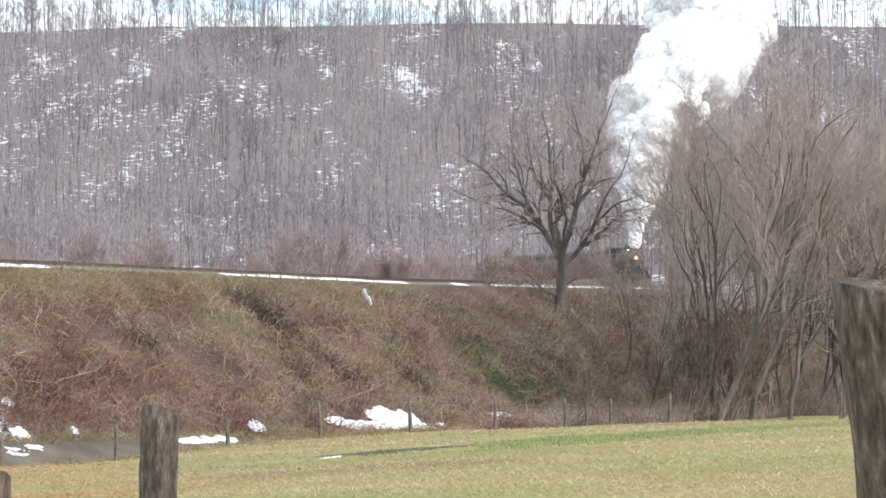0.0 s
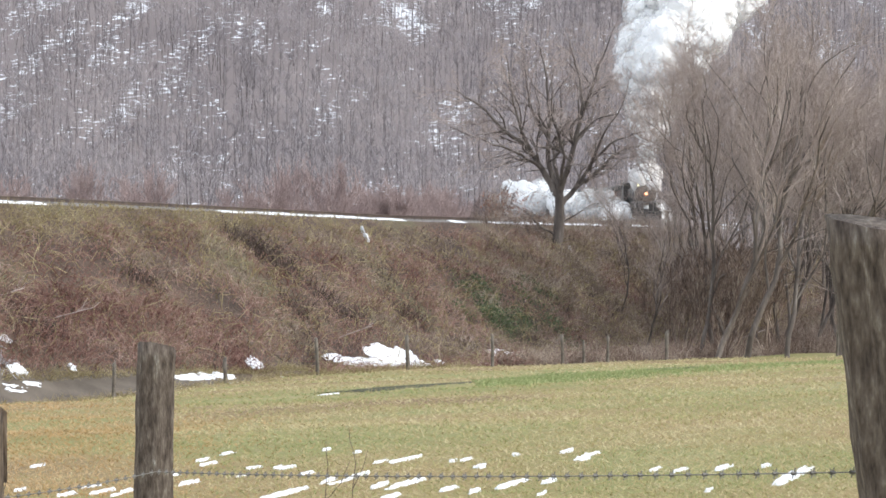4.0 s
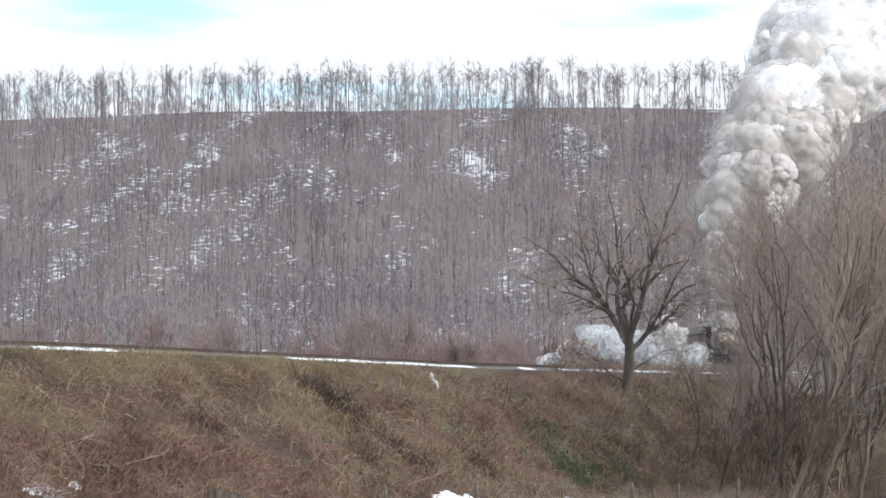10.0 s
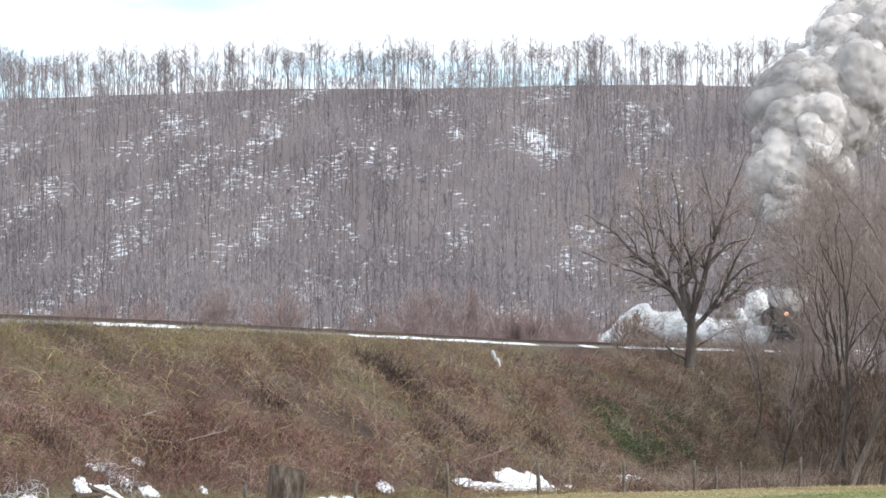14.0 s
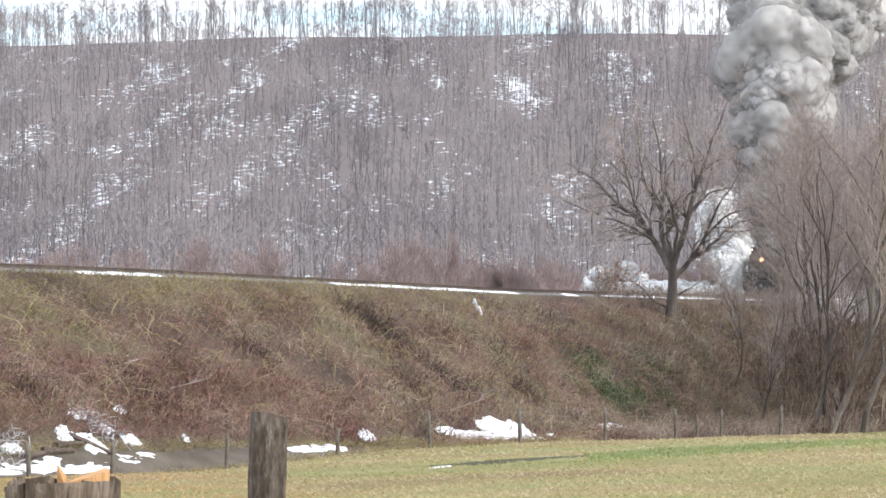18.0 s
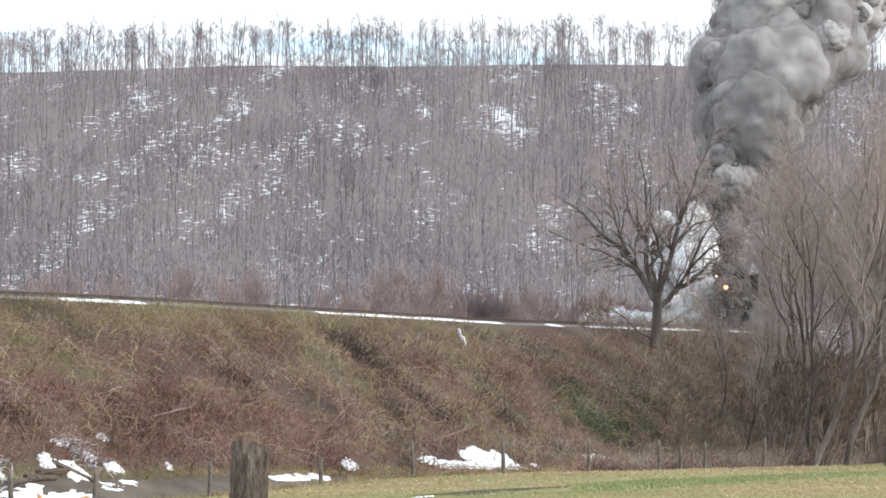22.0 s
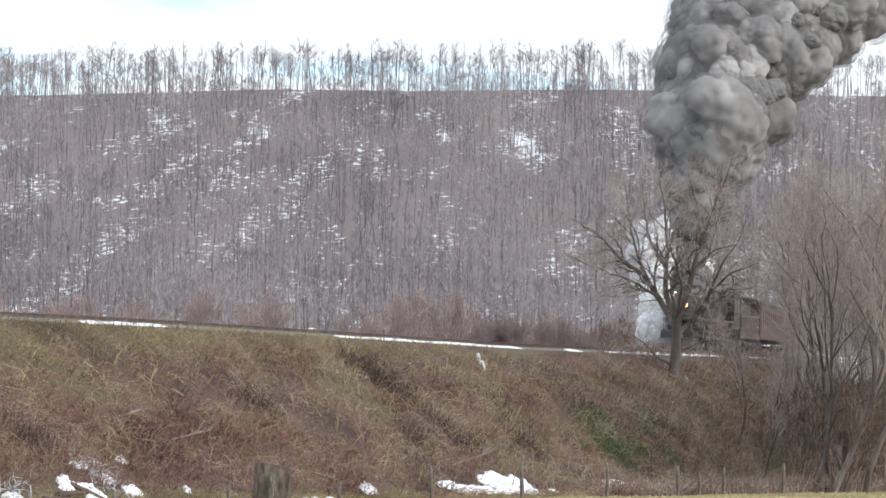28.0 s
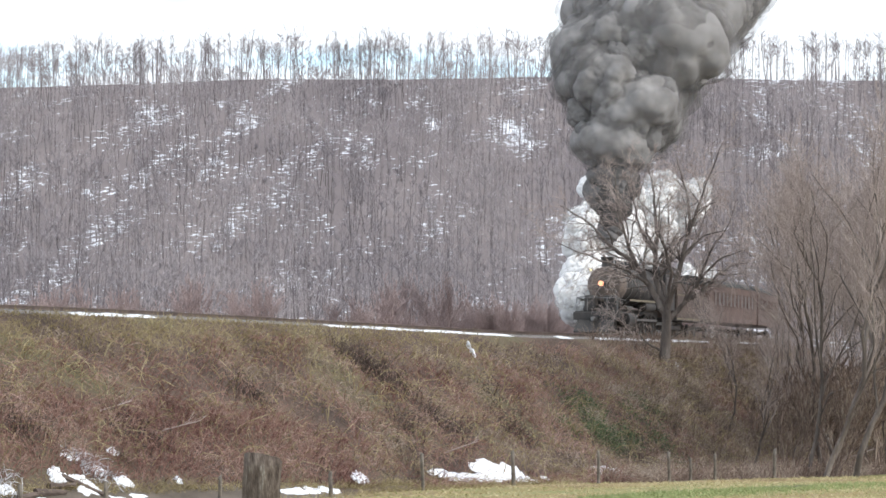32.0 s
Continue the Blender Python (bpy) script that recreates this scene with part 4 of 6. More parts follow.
for k, (az, off, rx, ry, th) in enumerate(FOOT_SNOW):
    px, py = foot(az, off)
    snow_sheet(px, py, rx, ry, 0.6 * th, 0.99, 300 + k)
for az, off, rx, ry, th in ((-5.2, 3.0, 0.9, 0.5, 0.12), (-4.6, 3.2, 0.5, 0.4, 0.15), (-3.9, 4.2, 0.3, 0.4, 0.2),
                            (-5.4, 0.9, 0.35, 0.3, 0.06), (-4.4, 1.0, 0.25, 0.3, 0.05), (-3.3, 1.1, 0.15, 0.2, 0.05)):
    a, b = math.sin(radians(az)), math.cos(radians(az))
    d = (98.5 + off / 0.581) / (b - 1.4 * a)
    snow_sheet(d * a, d * b, rx * 1.4, ry * 0.8, th * 0.6, 1.0, 340 + int(abs(az) * 10))
for az, off, rx, ry, th in ((-9.47, 5.0, 0.2, 0.25, 0.2), (-9.2, 3.5, 0.25, 0.4, 0.2), (-8.0, 3.6, 0.10, 0.2, 0.3), (-10.0, 3.0, 0.4, 0.5, 0.2), (-10.3, 2.0, 0.8, 0.7, 0.15), (-9.3, 2.6, 0.4, 0.4, 0.12), (-11.2, 2.3, 0.9, 0.7, 0.2),
                            (-10.7, 3.6, 0.25, 0.5, 0.25), (-10.4, 4.6, 0.3, 0.25, 0.2), (-9.8, 4.0, 0.2, 0.3, 0.2), (-11.9, 3.2, 0.25, 0.4, 0.2), (-12.3, 1.9, 1.2, 0.5, 0.15), (-8.9, 2.8, 0.3, 0.3, 0.12), (-10.2, 3.4, 0.3, 0.35, 0.2),
                            (-9.6, 1.0, 0.3, 0.2, 0.05), (-6.9, 1.0, 0.2, 0.2, 0.05)):
    a, b = math.sin(radians(az)), math.cos(radians(az))
    d = (98.5 + off / 0.581) / (b - 1.4 * a)
    snow_sheet(d * a, d * b, rx * 1.6, ry * 0.6, th * 0.5, 1.0, 400 + int(abs(az) * 10))
for az, d, rx, ry in ((-1.33, 119.2, 0.09, 0.3), (-1.43, 119.8, 0.06, 0.2), (3.3, 143.5, 0.12, 0.15)):
    px, py = at(az, d)
    snow_patch(rng, px, py, rx, ry, 0.25, 0.5)


# ---- railway line ----
def along(name, s, profile, mat, label, cat, closed=True):
    """A profile of (side, up) carried along the line."""
    prof = np.asarray(profile, float)
    v = np.stack([on_track(s, a, b) for a, b in prof], 1)
    k = len(prof)
    n = len(s)
    i = np.arange(n - 1)[:, None] * k + np.arange(k if closed else k - 1)[None]
    j = np.arange(n - 1)[:, None] * k + (np.arange(k if closed else k - 1)[None] + 1) % k
    f = np.stack([i, j, j + k, i + k], -1).reshape(-1, 4)
    return put(name, mesh_np(name, v.reshape(-1, 3), f), mat)


line = np.arange(-230, 175, 1.5)
ballast = along("ballast", line, [(2.3, -0.40), (1.7, -0.19), (-1.7, -0.19), (-2.3, -0.40)], M_BALLAST, "", "")
tagged(ballast, "grey crushed-stone ballast bed of the railway", "ballast", kind="structure")
track = tagged(empty("railway_track"), "single rusty railway track on wooden ties", "railway track", kind="structure")
for g in (0.755, -0.755):
    r = along("rail", line, [(g + 0.036, 0), (g + 0.036, -0.04), (g + 0.01, -0.05), (g + 0.01, -0.14), (g + 0.07, -0.17), (g - 0.07, -0.17), (g - 0.01, -0.14), (g - 0.01, -0.05), (g - 0.036, -0.04), (g - 0.036, 0)], M_RAIL, "", "")
    r.parent = track
ts = np.arange(-60, 160, 0.56)
c = np.stack([on_track(ts + ds, sd, up) for ds, sd, up in ((-0.11, -1.3, -0.32), (0.11, -1.3, -0.32), (0.11, 1.3, -0.32), (-0.11, 1.3, -0.32), (-0.11, -1.3, -0.165), (0.11, -1.3, -0.165), (0.11, 1.3, -0.165), (-0.11, 1.3, -0.165))], 1)
box = np.array([(0, 1, 5, 4), (1, 2, 6, 5), (2, 3, 7, 6), (3, 0, 4, 7), (4, 5, 6, 7)])
tie = put("ties", mesh_np("ties", c.reshape(-1, 3), (box[None] + (np.arange(len(ts)) * 8)[:, None, None]).reshape(-1, 4)), M_TIE, track, "dark creosoted wooden ties")
tagged(tie, kind="stuff")


def snow_bank(a0, a1, seed):
    """Snow left along the ballast shoulder between two bearings."""
    g = np.random.default_rng(seed)
    s = np.arange(-60, 160, 0.5)
    p = on_track(s, 2.2)
    az = np.degrees(np.arctan2(p[:, 0], p[:, 1]))
    s = s[(az >= min(a0, a1)) & (az <= max(a0, a1))]
    if len(s) < 4:
        return
    k = 0.55 + 0.45 * np.abs(np.sin(np.linspace(0, 9, len(s)) + g.uniform(0, 6))) * np.sin(np.linspace(0.1, math.pi - 0.1, len(s))) ** 0.3
    v = np.stack([on_track(s, 2.5, -0.42), on_track(s, 2.3, -0.37 + 0.04 * k), on_track(s, 2.0, -0.30 + 0.05 * k), on_track(s, 1.65, -0.21 + 0.03 * k), on_track(s, 1.5, -0.24)], 1)
    i = np.arange(len(s) - 1)[:, None] * 5 + np.arange(4)[None]
    f = np.stack([i, i + 1, i + 6, i + 5], -1).reshape(-1, 4)
    o = v[len(s) // 2, 0].copy()
    ob = put("snow_bank", mesh_np("snow_bank", (v - o).reshape(-1, 3), f, True), M_SNOW)
    ob.location = o
    tagged(ob, "strip of snow lying along the ballast shoulder", "snow", group="snow strips by the track")


for k, (a0, a1) in enumerate(((-14, -12.6), (-12.2, -11.4), (-10.4, -8.4), (-7.5, -7.0), (-4.6, -0.35), (0.6, 1.0), (1.5, 3.0), (3.2, 4.1), (4.7, 5.4))):
    snow_bank(a0, a1, 90 + k)


# ---- fences ----
def post_mesh(rng, h, r, sides=16, rings=14, taper=0.9, slant=0.05, groove=0.06, lean=(0.0, 0.0)):
    v, f = [], []
    ph = rng.uniform(0, 6.28, 5)
    for k in range(rings + 1):
        q = k / rings
        for i in range(sides):
            a = 2 * math.pi * i / sides
            rr = r * (1 + (taper - 1) * q) * (1 + groove * math.sin(3 * a + ph[0]) + groove * math.sin(7 * a + ph[1] + 2 * q) + 0.5 * groove * math.sin(5 * a + 6 * q + ph[2]) + 0.3 * groove * rng.normal())
            z = -0.4 + (h + 0.4) * q + (slant * math.cos(a + ph[3]) if k == rings else 0)
            v.append((rr * math.cos(a) + lean[0] * z + 0.012 * math.sin(4 * q + ph[4]), rr * math.sin(a) + lean[1] * z, z))
    v.append((lean[0] * h, lean[1] * h, h - 0.02))
    for k in range(rings):
        for i in range(sides):
            f.append((k * sides + i, k * sides + (i + 1) % sides, (k + 1) * sides + (i + 1) % sides, (k + 1) * sides + i))
    top = rings * sides
    t = [(top + i, top + (i + 1) % sides, len(v) - 1) for i in range(sides)]
    return mesh_np("post", np.array(v), [np.array(f), np.array(t)], True)


M_FARPOST = surface("bleached_post_wood", [(0.2, (0.10, 0.085, 0.07)), (0.6, (0.19, 0.165, 0.138)), (0.9, (0.3, 0.265, 0.225))], scale=10, fine=40, stretch=(1, 1, 0.3), bump=0.6)
rng = np.random.default_rng(3)
for az, h in ((-13.5, 1.2), (-11.5, 1.25), (-9.65, 1.25), (-7.07, 1.2), (-4.54, 0.95), (-2.46, 1.35), (-0.4, 1.35), (1.53, 1.3), (3.13, 1.25), (3.62, 0.95), (4.16, 1.1), (5.49, 1.3), (9.33, 1.5)):
    a, b = math.sin(radians(az)), math.cos(radians(az))
    d = 98.2 / (b - 1.4 * a) if az < 6 else 118.0
    ob = put("fence_post", post_mesh(rng, h, rng.uniform(0.065, 0.085), 9, 5, lean=(rng.normal(0, 0.04), 0)), M_FARPOST)
    ob.location = (d * a, d * b, float(ground_height(d * a, d * b)))
    tagged(ob, "weathered grey wooden post of the far fence", "fence post", group="far fence posts")


def near_post(az, d, top_z, r, lean, label, taper):
    px, py = at(az, d)
    g = float(ground_height(px, py))
    ob = put("fence_post", post_mesh(rng, top_z - g, r, 30, 30, taper, 0.03, 0.05, lean), M_POST)
    ob.location = (px, py, g)
    return tagged(ob, label, "fence post", group="near fence posts")


near_post(-6.11, 14.0, 0.83, 0.106, (0.0, 0.0), "rough grey split-log fence post with one wire", 0.97)
near_post(12.05, 8.0, 1.575, 0.15, (-0.14, 0.0), "thick dark weathered fence post with a leaning side", 1.12)

# sawn trunk used as a post
sx, sy = at(-10.73, 12.0)
sg = float(ground_height(sx, sy))
trunk = tagged(empty("sawn_trunk", pose(sx, sy, sg)), "sawn-off tree trunk with a fresh orange cut", "stump")
H = 0.66 - sg
M_SPLIT = surface("split_bark", [(0.2, (0.06, 0.045, 0.035)), (0.5, (0.16, 0.12, 0.09)), (0.85, (0.30, 0.235, 0.18))], scale=26, fine=90, stretch=(1, 1, 0.2), bump=1.0, dist=0.015)
put("bark", post_mesh(rng, H - 0.03, 0.26, 40, 20, 0.98, 0.03, 0.05), M_SPLIT, trunk)


def slab(name, mat, parent, corners, z0, z1s, label=""):
    """A block with a given plan outline and a top height at each corner."""
    k = len(corners)
    v = [(x, y, z0) for x, y in corners] + [(x, y, z) for (x, y), z in zip(corners, z1s)]
    bm = bmesh.new()
    vs = [bm.verts.new(p) for p in v]
    bm.faces.new(vs[k:])
    bm.faces.new(vs[:k][::-1])
    for i in range(k):
        bm.faces.new((vs[i], vs[(i + 1) % k], vs[k + (i + 1) % k], vs[k + i]))
    bmesh.ops.recalc_face_normals(bm, faces=bm.faces)
    return part(name, bm, mat, parent, label)


slab("cut_face", M_FRESH, trunk, [(0.04, -0.21), (0.17, -0.15), (0.22, 0.0), (0.18, 0.13), (0.05, 0.18)], H - 0.025, [H - 0.012, H + 0.02, H + 0.04, H + 0.04, H - 0.005], "fresh orange sawn face")
slab("splinter", M_FRESH, trunk, [(0.0, -0.16), (0.03, -0.17), (0.03, -0.09), (0.005, -0.08)], H - 0.12, [H + 0.075, H + 0.0, H + 0.01, H + 0.05], "torn orange splinter")
slab("splinter", M_SPLIT, trunk, [(-0.14, -0.2), (-0.02, -0.24), (-0.01, -0.1), (-0.12, -0.08)], H - 0.12, [H + 0.01, H + 0.03, H + 0.0, H - 0.01])
slab("splinter", M_SPLIT, trunk, [(-0.24, -0.06), (-0.15, -0.2), (-0.1, 0.0), (-0.2, 0.1)], H - 0.12, [H - 0.04, H - 0.01, H + 0.0, H - 0.03])


for k in range(12):
    a0, w = rng.uniform(0, 2 * math.pi), rng.uniform(0.05, 0.16)
    hi = np.sort(rng.uniform(-0.08, 0.012, 4))[::rng.choice((-1, 1))]
    ring = [(q * math.cos(a0 + e), q * math.sin(a0 + e)) for q, e in ((0.235, -w), (0.268, -w), (0.268, w), (0.235, w))]
    slab("bark_splinter", M_SPLIT, trunk, ring, H - 0.35, [H + e for e in hi])


def barbed_wire(pts, label):
    """A sagging strand with barbs."""
    wire = tagged(empty("barbed_wire", pose(*pts[0])), label, "wire")
    pts = [Vector(p) - Vector(pts[0]) for p in pts]
    c = []
    for a, b in zip(pts, pts[1:]):
        c += [a.lerp(b, k / 40) - Vector((0, 0, 0.02 * 4 * (k / 40) * (1 - k / 40))) for k in range(40)]
    c.append(pts[-1])
    c = np.array([tuple(p) for p in c])
    put("strand", mesh_np("strand", *tubes(c[:-1], c[1:], np.full(len(c) - 1, 0.0022), np.full(len(c) - 1, 0.0022), 5), True), M_WIRE, wire)
    lens = np.concatenate([[0], np.cumsum(np.linalg.norm(np.diff(c, axis=0), axis=1))])
    bv, bf = tubes([(-0.005, 0, -0.017), (0.005, -0.014, -0.010), (-0.009, -0.006, 0)], [(0.005, 0, 0.017), (-0.005, 0.014, 0.010), (0.009, 0.006, 0)], [0.0022] * 2 + [0.006], [0.0022] * 2 + [0.006], 4)
    barb = mesh_np("barb", bv, bf)
    for t in np.arange(0.06, lens[-1], 0.11):
        p = [np.interp(t, lens, c[:, k]) for k in range(3)]
        b = put("barb", barb, M_WIRE, wire)
        b.location = p
    return wire


def wire_point(az, d, z):
    px, py = at(az, d)
    return (px, py, z)


barbed_wire([wire_point(-14, 12.5, 0.30), wire_point(-10.9, 11.8, 0.24), wire_point(-6.13, 13.88, 0.145), wire_point(10.2, 7.95, 0.80), wire_point(16, 7, 0.9)], "taut grey barbed wire strand between the near posts")
barbed_wire([wire_point(-14, 12.5, 0.0), wire_point(-10.9, 11.8, -0.06), wire_point(-6.13, 13.88, -0.14), wire_point(10.2, 7.95, 0.45), wire_point(16, 7, 0.6)], "lower sagging barbed wire strand between the near posts")

# dry weeds by the fence
for az, d, h in ((-2.3, 13.2, 0.95), (-1.95, 13.3, 1.0), (-9.2, 12.8, 0.85), (-9.0, 12.9, 0.7)):
    px, py = at(az, d)
    g = np.random.default_rng(int(h * 100))
    top = tagged(empty("weed", pose(px, py, float(ground_height(px, py)))), "thin dry weed stalk beside the fence", "weed", group="dry weeds")
    lean = g.uniform(-0.12, 0.12)
    c, r = sweep(((0, 0, -0.08), (lean * 0.3, 0, h * 0.4), (lean, 0.03, h * 0.75), (lean * 0.6, 0.05, h)), 0.0042, 0.0016, g, 0.06, 0.006)
    put("stem", stalk_mesh("stem", c, r, 5), M_SHADE_DARKWOOD, top)
    for k in range(2):
        o = c[int(len(c) * (0.5 + 0.2 * k))]
        e = g.uniform(0.06, 0.14) * (1 if k else -1)
        tc, tr = sweep((o, o + (e * 0.6, 0, 0.07), o + (e, 0.02, 0.2)), 0.0024, 0.0012, g, 0.04, 0.004)
        put("twig", stalk_mesh("twig", tc, tr, 4), M_SHADE_DARKWOOD, top)


# ---- the train ----
M_BLACK = surface("sooty_black_paint", [(0.2, (0.03, 0.028, 0.027)), (0.8, (0.085, 0.075, 0.068))], scale=1.5, fine=12, rough=0.55, bump=0.1)
M_SMOKEBOX = surface("graphite_smokebox", [(0.2, (0.12, 0.098, 0.082)), (0.5, (0.19, 0.15, 0.125)), (0.8, (0.24, 0.175, 0.135))], scale=2, fine=14, rough=0.6, bump=0.1)
M_STEEL = surface("worn_steel", [(0.2, (0.16, 0.155, 0.15)), (0.8, (0.34, 0.33, 0.32))], scale=4, fine=20, rough=0.4, metal=0.7)
M_TENDER = surface("rust_stained_tender", [(0.2, (0.05, 0.038, 0.033)), (0.5, (0.09, 0.066, 0.055)), (0.85, (0.16, 0.11, 0.085))], scale=0.7, fine=7, rough=0.6, bump=0.1)
M_CREAM = surface("cream_lining", [(0.2, (0.17, 0.145, 0.11)), (0.8, (0.26, 0.225, 0.17))], scale=4)
M_COACH = surface("dark_coach_paint", [(0.2, (0.10, 0.062, 0.05)), (0.8, (0.19, 0.12, 0.10))], scale=0.8, fine=8, rough=0.5)
M_ROOF = surface("sooty_coach_roof", [(0.2, (0.05, 0.05, 0.052)), (0.8, (0.13, 0.125, 0.12))], scale=1, fine=8)
M_COAL = surface("coal", [(0.2, (0.012, 0.012, 0.013)), (0.8, (0.05, 0.05, 0.052))], scale=6, fine=20, rough=0.5, bump=1.0, dist=0.1)
M_GLASS = surface("dusty_window_glass", [(0.2, (0.07, 0.06, 0.058)), (0.8, (0.14, 0.12, 0.115))], scale=1, rough=0.3)
M_LAMP = glow("lit_headlamp", (1.0, 0.45, 0.25), 2.2)
M_MARKER = glow("lit_marker_lamp", (1.0, 0.85, 0.45), 2.5)


def lathe(profile, sides=24, axis="x", centre=(0, 0, 0)):
    """A turned body; profile: (along, radius)."""
    bm = bmesh.new()
    rings = []
    for a, r in profile:
        ring = []
        for i in range(sides):
            t = 2 * math.pi * i / sides
            u, w = r * math.cos(t), r * math.sin(t)
            p = {"x": (a, u, w), "y": (u, a, w), "z": (u, w, a)}[axis]
            ring.append(bm.verts.new(Vector(p) + Vector(centre)))
        rings.append(ring)
    for p, q in zip(rings, rings[1:]):
        for i in range(sides):
            bm.faces.new((p[i], p[(i + 1) % sides], q[(i + 1) % sides], q[i]))
    bm.faces.new(rings[0][::-1])
    bm.faces.new(rings[-1])
    bmesh.ops.recalc_face_normals(bm, faces=bm.faces)
    return bm


def block(x0, x1, y0, y1, z0, z1, bevel=0.02):
    bm = bmesh.new()
    bmesh.ops.create_cube(bm, size=1, matrix=Matrix.LocRotScale(((x0 + x1) / 2, (y0 + y1) / 2, (z0 + z1) / 2), None, (abs(x1 - x0), abs(y1 - y0), abs(z1 - z0))))
    if bevel:
        bmesh.ops.bevel(bm, geom=bm.edges[:], offset=bevel, segments=1, affect="EDGES")
    return bm


def pipe(pts, r, sides=6):
    p = np.array(pts, float)
    v, f = tubes(p[:-1], p[1:], np.full(len(p) - 1, r), np.full(len(p) - 1, r), sides)
    bm = bmesh.new()
    vs = [bm.verts.new(q) for q in v]
    for q in f:
        bm.faces.new([vs[i] for i in q])
    return bm


def outline(pts, y0, y1):
    """A side outline in x and z, carried across from y0 to y1."""
    bm = bmesh.new()
    a = [bm.verts.new((x, y0, z)) for x, z in pts]
    b = [bm.verts.new((x, y1, z)) for x, z in pts]
    k = len(pts)
    bm.faces.new(a)
    bm.faces.new(b[::-1])
    for i in range(k):
        bm.faces.new((a[i], b[i], b[(i + 1) % k], a[(i + 1) % k]))
    bmesh.ops.recalc_face_normals(bm, faces=bm.faces)
    return bm


def wheel_bm(r, width, spokes):
    """A spoked wheel about the y axis: rim, hub, spokes and counterweight in one casting."""
    bm = bmesh.new()
    n = 28
    prof = ((r, -width / 2), (r, width / 2), (r * 0.86, width / 2), (r * 0.86, -width / 2))
    rings = [[bm.verts.new((q * math.cos(2 * math.pi * i / n), w, q * math.sin(2 * math.pi * i / n))) for i in range(n)] for q, w in prof]
    for k in range(4):
        p, q = rings[k], rings[(k + 1) % 4]
        for i in range(n):
            bm.faces.new((p[i], p[(i + 1) % n], q[(i + 1) % n], q[i]))
    for k in range(spokes):
        bmesh.ops.create_cube(bm, size=1, matrix=pose(0, 0, 0, 0, 360 * k / spokes, 0) @ Matrix.Translation((r * 0.5, 0, 0)) @ Matrix.Diagonal((r * 0.8, width * 0.4, r * 0.07, 1)))
    bmesh.ops.create_cone(bm, cap_ends=True, segments=14, radius1=r * 0.2, radius2=r * 0.2, depth=width * 1.3, matrix=pose(0, 0, 0, 90, 0, 0))
    bmesh.ops.create_cube(bm, size=1, matrix=Matrix.Translation((-r * 0.66, 0, 0)) @ Matrix.Diagonal((r * 0.34, width * 0.7, r * 0.8, 1)))
    bmesh.ops.recalc_face_normals(bm, faces=bm.faces)
    return bm


DRIVERS = (-4.5, -6.0, -7.5, -9.0)
DRIVER_R = 0.66


